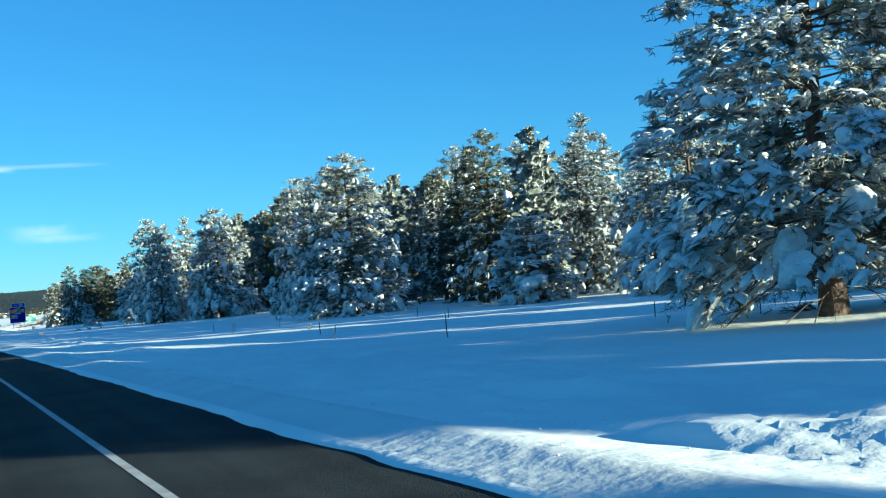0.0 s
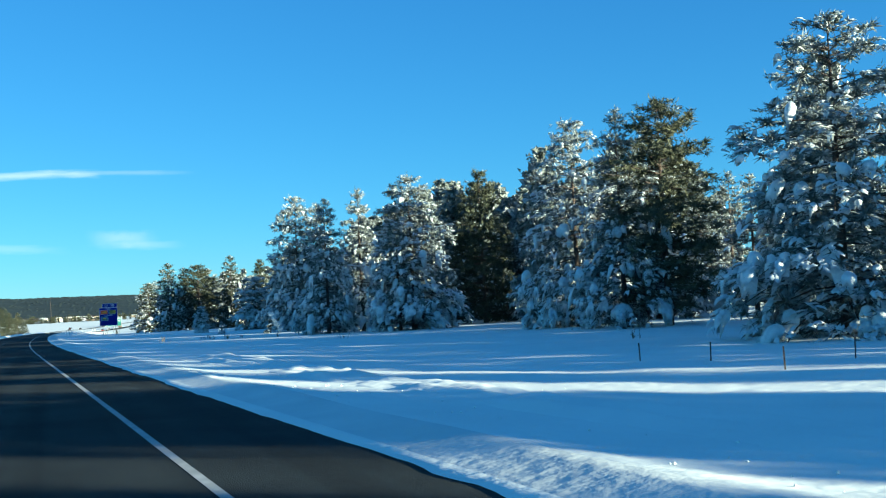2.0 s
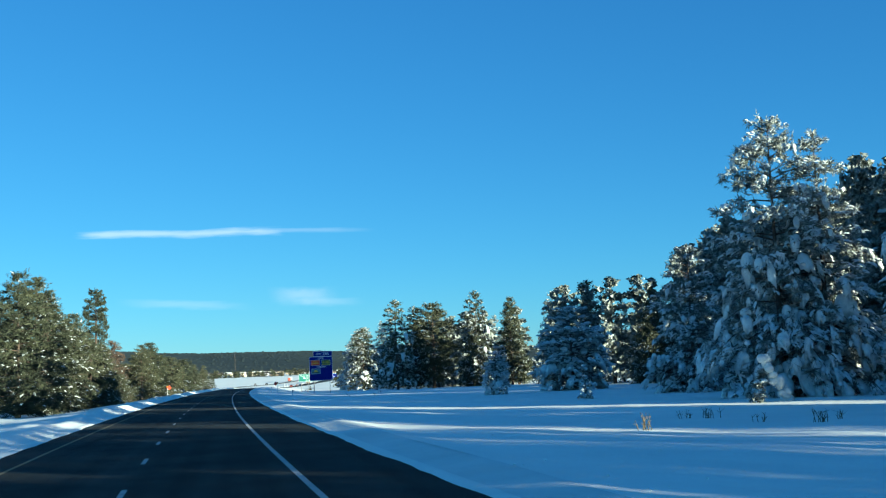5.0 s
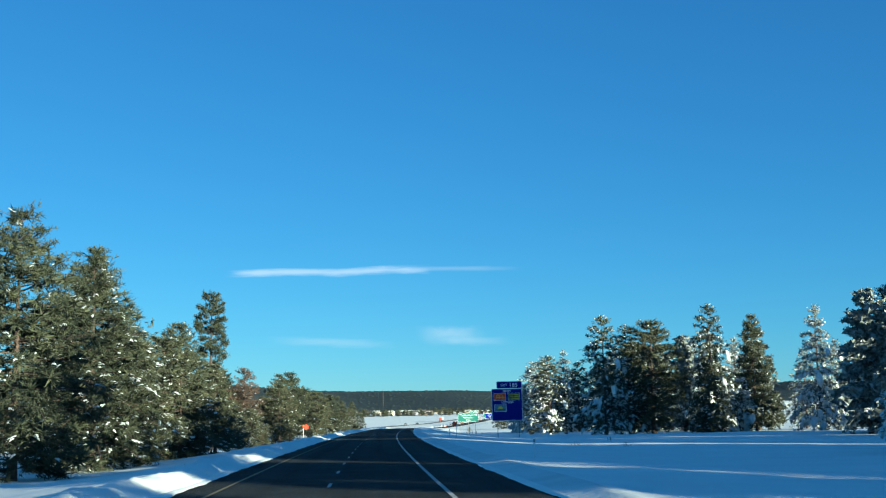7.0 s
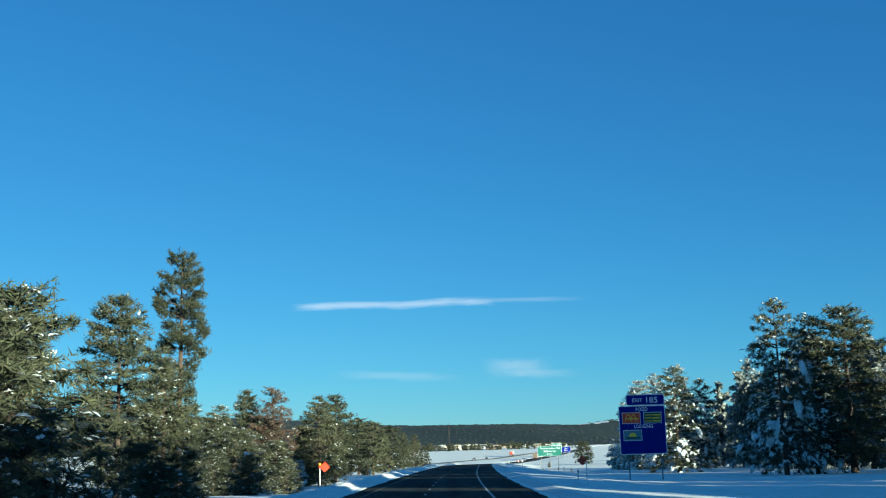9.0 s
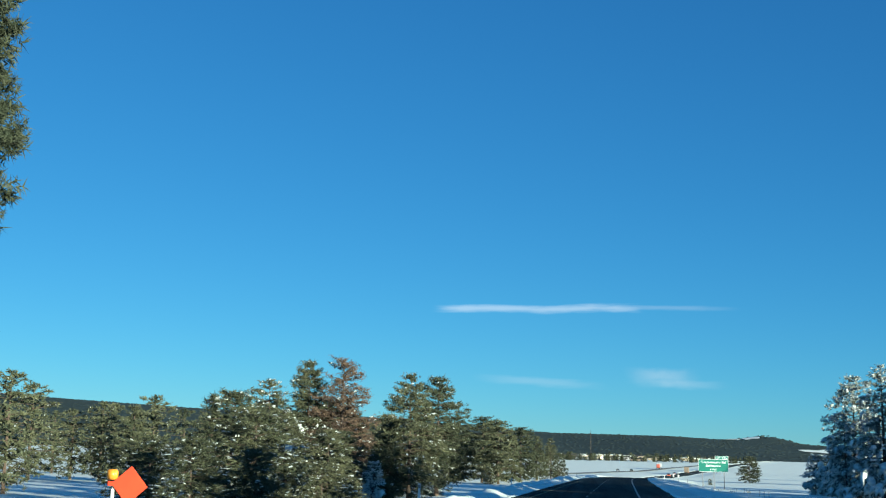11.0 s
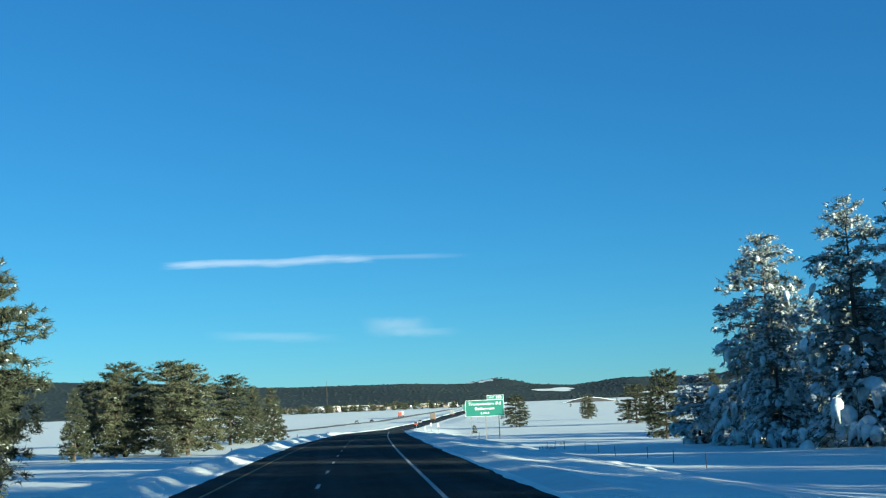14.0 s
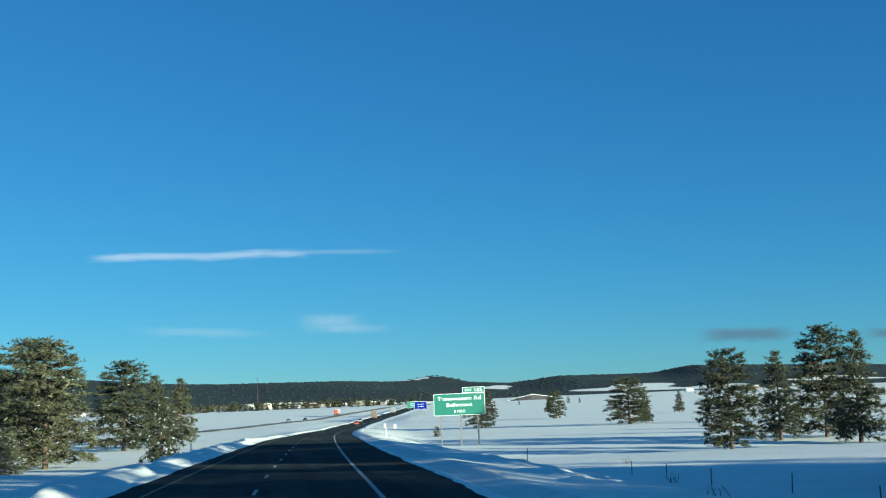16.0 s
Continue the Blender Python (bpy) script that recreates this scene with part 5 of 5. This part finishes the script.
def lorry(x, y, turn, colour, name):
    """Box lorry or trailer seen from behind, far down the road."""
    z = float(road_z(y))
    t = thing("lorry", pose(x, y, z, 0, 0, turn), "%s articulated lorry far down the highway" % name, "truck", "far vehicles")
    bm = bmesh.new()
    box(bm, -1.3, 1.3, -7, 5, 1.15, 4.1, .06)
    part("trailer", bm, colour, t)
    bm = bmesh.new()
    box(bm, -1.2, 1.2, 5.4, 8.0, .8, 3.4, .2)
    part("cab", bm, WALL_RED, t)
    bm = bmesh.new()
    box(bm, -.5, .5, -6.8, 7.5, .7, 1.14)
    part("chassis", bm, RUBBER, t)
    for wy in (-6, -4.8, 4.4, 7):
        for s in (-1, 1):
            bm = bmesh.new()
            tube(bm, (s * .85, wy, .5), (s * 1.2, wy, .5), .5, sides=14)
            part("wheel", bm, RUBBER, t)
    for s in (-1, 1):
        bm = bmesh.new()
        box(bm, s * 1.0 - .12, s * 1.0 + .12, -7.04, -6.99, 1.2, 1.35)
        part("tail_light", bm, LOGO_RED, t)
    return t


def car(x, y, turn, colour, name):
    z = float(road_z(y))
    t = thing("car", pose(x, y, z, 0, 0, turn), "%s car far down the highway" % name, "car", "far vehicles")
    bm = bmesh.new()
    box(bm, -.9, .9, -2.2, 2.2, .35, .9, .15)
    part("body", bm, colour, t)
    bm = bmesh.new()
    v = [(-.75, -1.9, .9), (.75, -1.9, .9), (.75, 1.0, .9), (-.75, 1.0, .9), (-.6, -1.3, 1.5), (.6, -1.3, 1.5), (.6, .4, 1.5), (-.6, .4, 1.5)]
    vs = [bm.verts.new(p) for p in v]
    for f in ((0, 1, 5, 4), (1, 2, 6, 5), (2, 3, 7, 6), (3, 0, 4, 7), (4, 5, 6, 7)):
        bm.faces.new([vs[i] for i in f])
    part("cabin", bm, DARK_GLASS, t)
    for wy in (-1.4, 1.4):
        for s in (-1, 1):
            bm = bmesh.new()
            tube(bm, (s * .7, wy, .32), (s * .92, wy, .32), .32, sides=12)
            part("wheel", bm, RUBBER, t)
    for s in (-1, 1):
        bm = bmesh.new()
        box(bm, s * .7 - .14, s * .7 + .14, -2.24, -2.18, .68, .82)
        part("tail_light", bm, LOGO_RED, t)
    return t


for o, y, kind_, colour, name in ((.5, 930, car, WALL_RED, "red"), (.6, 1050, lorry, WALL_BROWN, "brown"), (-3.0, 1010, car, WALL_GREY, "grey"), (.5, 1180, lorry, WALL_GREY, "grey")):
    kind_(float(lane_x(y)) + o, y, -6.5, colour, name)

# the other carriageway, across the open median, and the traffic on it
far_way = np.array([(-62, 760), (-46, 830), (-20, 920), (14, 1080), (64, 1300), (120, 1540)], float)
fy_ = np.arange(760, 1541, 20.0)
fx_ = np.interp(fy_, far_way[:, 1], far_way[:, 0])
cols = np.linspace(-3.8, 3.8, 5)
v = [(x + c, y, float(ground_z(x, y)) + .25) for x, y in zip(fx_, fy_) for c in cols]
tagged(mesh_object("road_opposite", v, grid_faces(len(fy_), 5), WORN_ASPHALT), "far opposite carriageway across the snowy median", "road", kind="structure")
for y, kind_, colour, name in ((1085, car, WALL_GREY, "grey"), (1130, car, RUBBER, "black"), (1240, lorry, WALL_GREY, "grey")):
    ob = kind_(float(np.interp(y, fy_, fx_)) - 2, y, 170, colour, name)
    ob.location.z = float(ground_z(ob.location.x, y)) + .25

# two small roadside markers beyond the guide sign
for sx, sy, tall, w in ((20.5, 698.0, 2.1, .5), (19.5, 704.7, 1.9, .42)):
    s = thing("roadside_marker", pose(sx, sy, float(ground_z(sx, sy)), 0, 0, 0), "small grey marker plate on a steel post in snow", "road sign", "roadside markers")
    bm = bmesh.new()
    tube(bm, (0, 0, -.3), (0, 0, tall), .04)
    part("post", bm, STEEL, s)
    plate("plate", -w / 2, w / 2, tall - .75, tall, -.06, -.045, SIGN_BACK, s)

# small signs before the bend
for sx, sy, w, h, zz, mat, lab in ((68, 1000, 5.5, 3.3, 2.4, SIGN_BLUE, "small blue highway sign on two posts"), (71.2, 1045, 6.5, 3.0, 3.2, SIGN_GREEN, "small green highway sign on two posts")):
    s = thing("road_sign", pose(sx, sy, 0), lab, "road sign")
    sign_panel("panel", -w / 2, w / 2, zz, zz + h, mat, s)
    for px in (-w * .3, w * .3):
        i_post(px, float(ground_z(sx, sy)) - .3, zz + h - .2, s, w=.15)
    for k in range(2):
        plate("line_of_text", -w * .25, w * .25, zz + h * (.33 + .3 * k), zz + h * (.37 + .3 * k), -.012, -.004, LETTER, s)


def earth_bank(x, y, long, deep, high, turn):
    """A cut bank of bare earth at the far edge of the field, with snow lying on its top."""
    nr = np.random.default_rng(6)
    z = float(ground_z(x, y)) - .6
    b = thing("earth_bank", pose(x, y, z, 0, 0, turn), "low bank of bare dark earth capped with snow", "bank")
    u = np.linspace(-1, 1, 41)
    crest = high * np.interp(u, [-1, -.55, -.1, .35, 1], [.05, .62, 1.0, .72, .08]) + nr.normal(0, .12, 41)
    face, cap = Soup(), Soup()
    foot = np.stack([u * long / 2, np.full(41, -deep / 2), np.zeros(41)], 1)
    waist = np.stack([u * long / 2, -deep * .2 + nr.normal(0, .25, 41), crest * .6], 1)
    lip = np.stack([u * long / 2, np.full(41, 0.0), crest], 1)
    back = np.stack([u * long / 2, np.full(41, deep), np.full(41, -.3)], 1)
    face.add(np.stack([foot, waist, lip], 1).reshape(-1, 3), grid_faces(41, 3))
    up = np.array((0, 0, .35))
    cap.add(np.stack([lip - (0, .25, .15), lip + up, lip + up + (0, deep * .4, -.2), back], 1).reshape(-1, 3), grid_faces(41, 4))
    for pname, soup, mat in (("face", face, ROOF_DARK), ("snow_cap", cap, SNOW)):
        ob = new(pname, soup.mesh("bank_" + pname, mat, True))
        ob.parent = b


earth_bank(257, 1560, 54, 16, 5.6, -8)

# ---- clouds ----
def cloud(name, x0, x1, z0, z1, y, mat, label, tilt=0.0, bulge=12, slim=1.0, sway=0.0):
    """A thin sheet of cloud far beyond the hills, slightly bellied, slimmer at its first end."""
    nx, nz = 25, 7
    u, w = np.meshgrid(np.linspace(-1, 1, nx), np.linspace(-1, 1, nz), indexing="ij")
    grow_along = slim + (1 - slim) * (u + 1) / 2
    v = np.stack([u * (x1 - x0) / 2, -bulge * (1 - u * u) * (1 - w * w), w * grow_along * (z1 - z0) / 2 + tilt * u + sway * np.interp(u, [-1, -.5, .1, .55, 1], [.5, .4, -1, .5, 0])], -1).reshape(-1, 3)
    ob = mesh_object(name, v, grid_faces(nx, nz), mat, smooth=True)
    uv = ob.data.uv_layers.new(name="sheet")
    flat = np.stack([(u.ravel() + 1) / 2, (w.ravel() + 1) / 2], 1)
    for loop in ob.data.loops:
        uv.data[loop.index].uv = flat[loop.vertex_index]
    ob.location = ((x0 + x1) / 2, y, (z0 + z1) / 2)
    ob.visible_shadow = False
    return tagged(ob, label, "cloud", kind="structure")


CONTRAIL = cloud_material("contrail", (.80, .93, 1.0), .49, .38, (.006, .01, .04), .66, .0, .32)
PUFF = cloud_material("puff", (.80, .92, .98), .44, .24, (.008, .01, .016), .0, .0, .45)
WISP = cloud_material("wisp", (.78, .92, 1.0), .44, .15, (.005, .01, .03), .1, .1, .4)
GREY_CLOUD = cloud_material("grey_cloud", (.19, .42, .60), .27, .9, (.006, .01, .02), .3, .1, .3)
cloud("cloud_contrail", -640, 232, 581, 629, 4850, CONTRAIL, "long thin white vapour trail", 4, slim=.8, sway=5)
cloud("cloud_contrail", -20, 640, 598, 626, 4870, WISP, "fading end of the vapour trail", 0)
cloud("cloud_puff", 130, 450, 296, 388, 4860, PUFF, "small soft white cloud")
cloud("cloud_wisp", 160, 560, 290, 338, 4865, WISP, "faint streak of white cloud")
cloud("cloud_wisp", -470, 110, 292, 342, 4855, WISP, "faint streak of white cloud", -14)
cloud("cloud_bank", 1600, 2070, 192, 268, 4600, GREY_CLOUD, "small grey cloud low over the hills")
cloud("cloud_bank", 2090, 2400, 170, 226, 4250, GREY_CLOUD, "small grey cloud low over the hills")
cloud("cloud_wisp", 2780, 3060, 545, 590, 3600, WISP, "small white wisp of cloud")
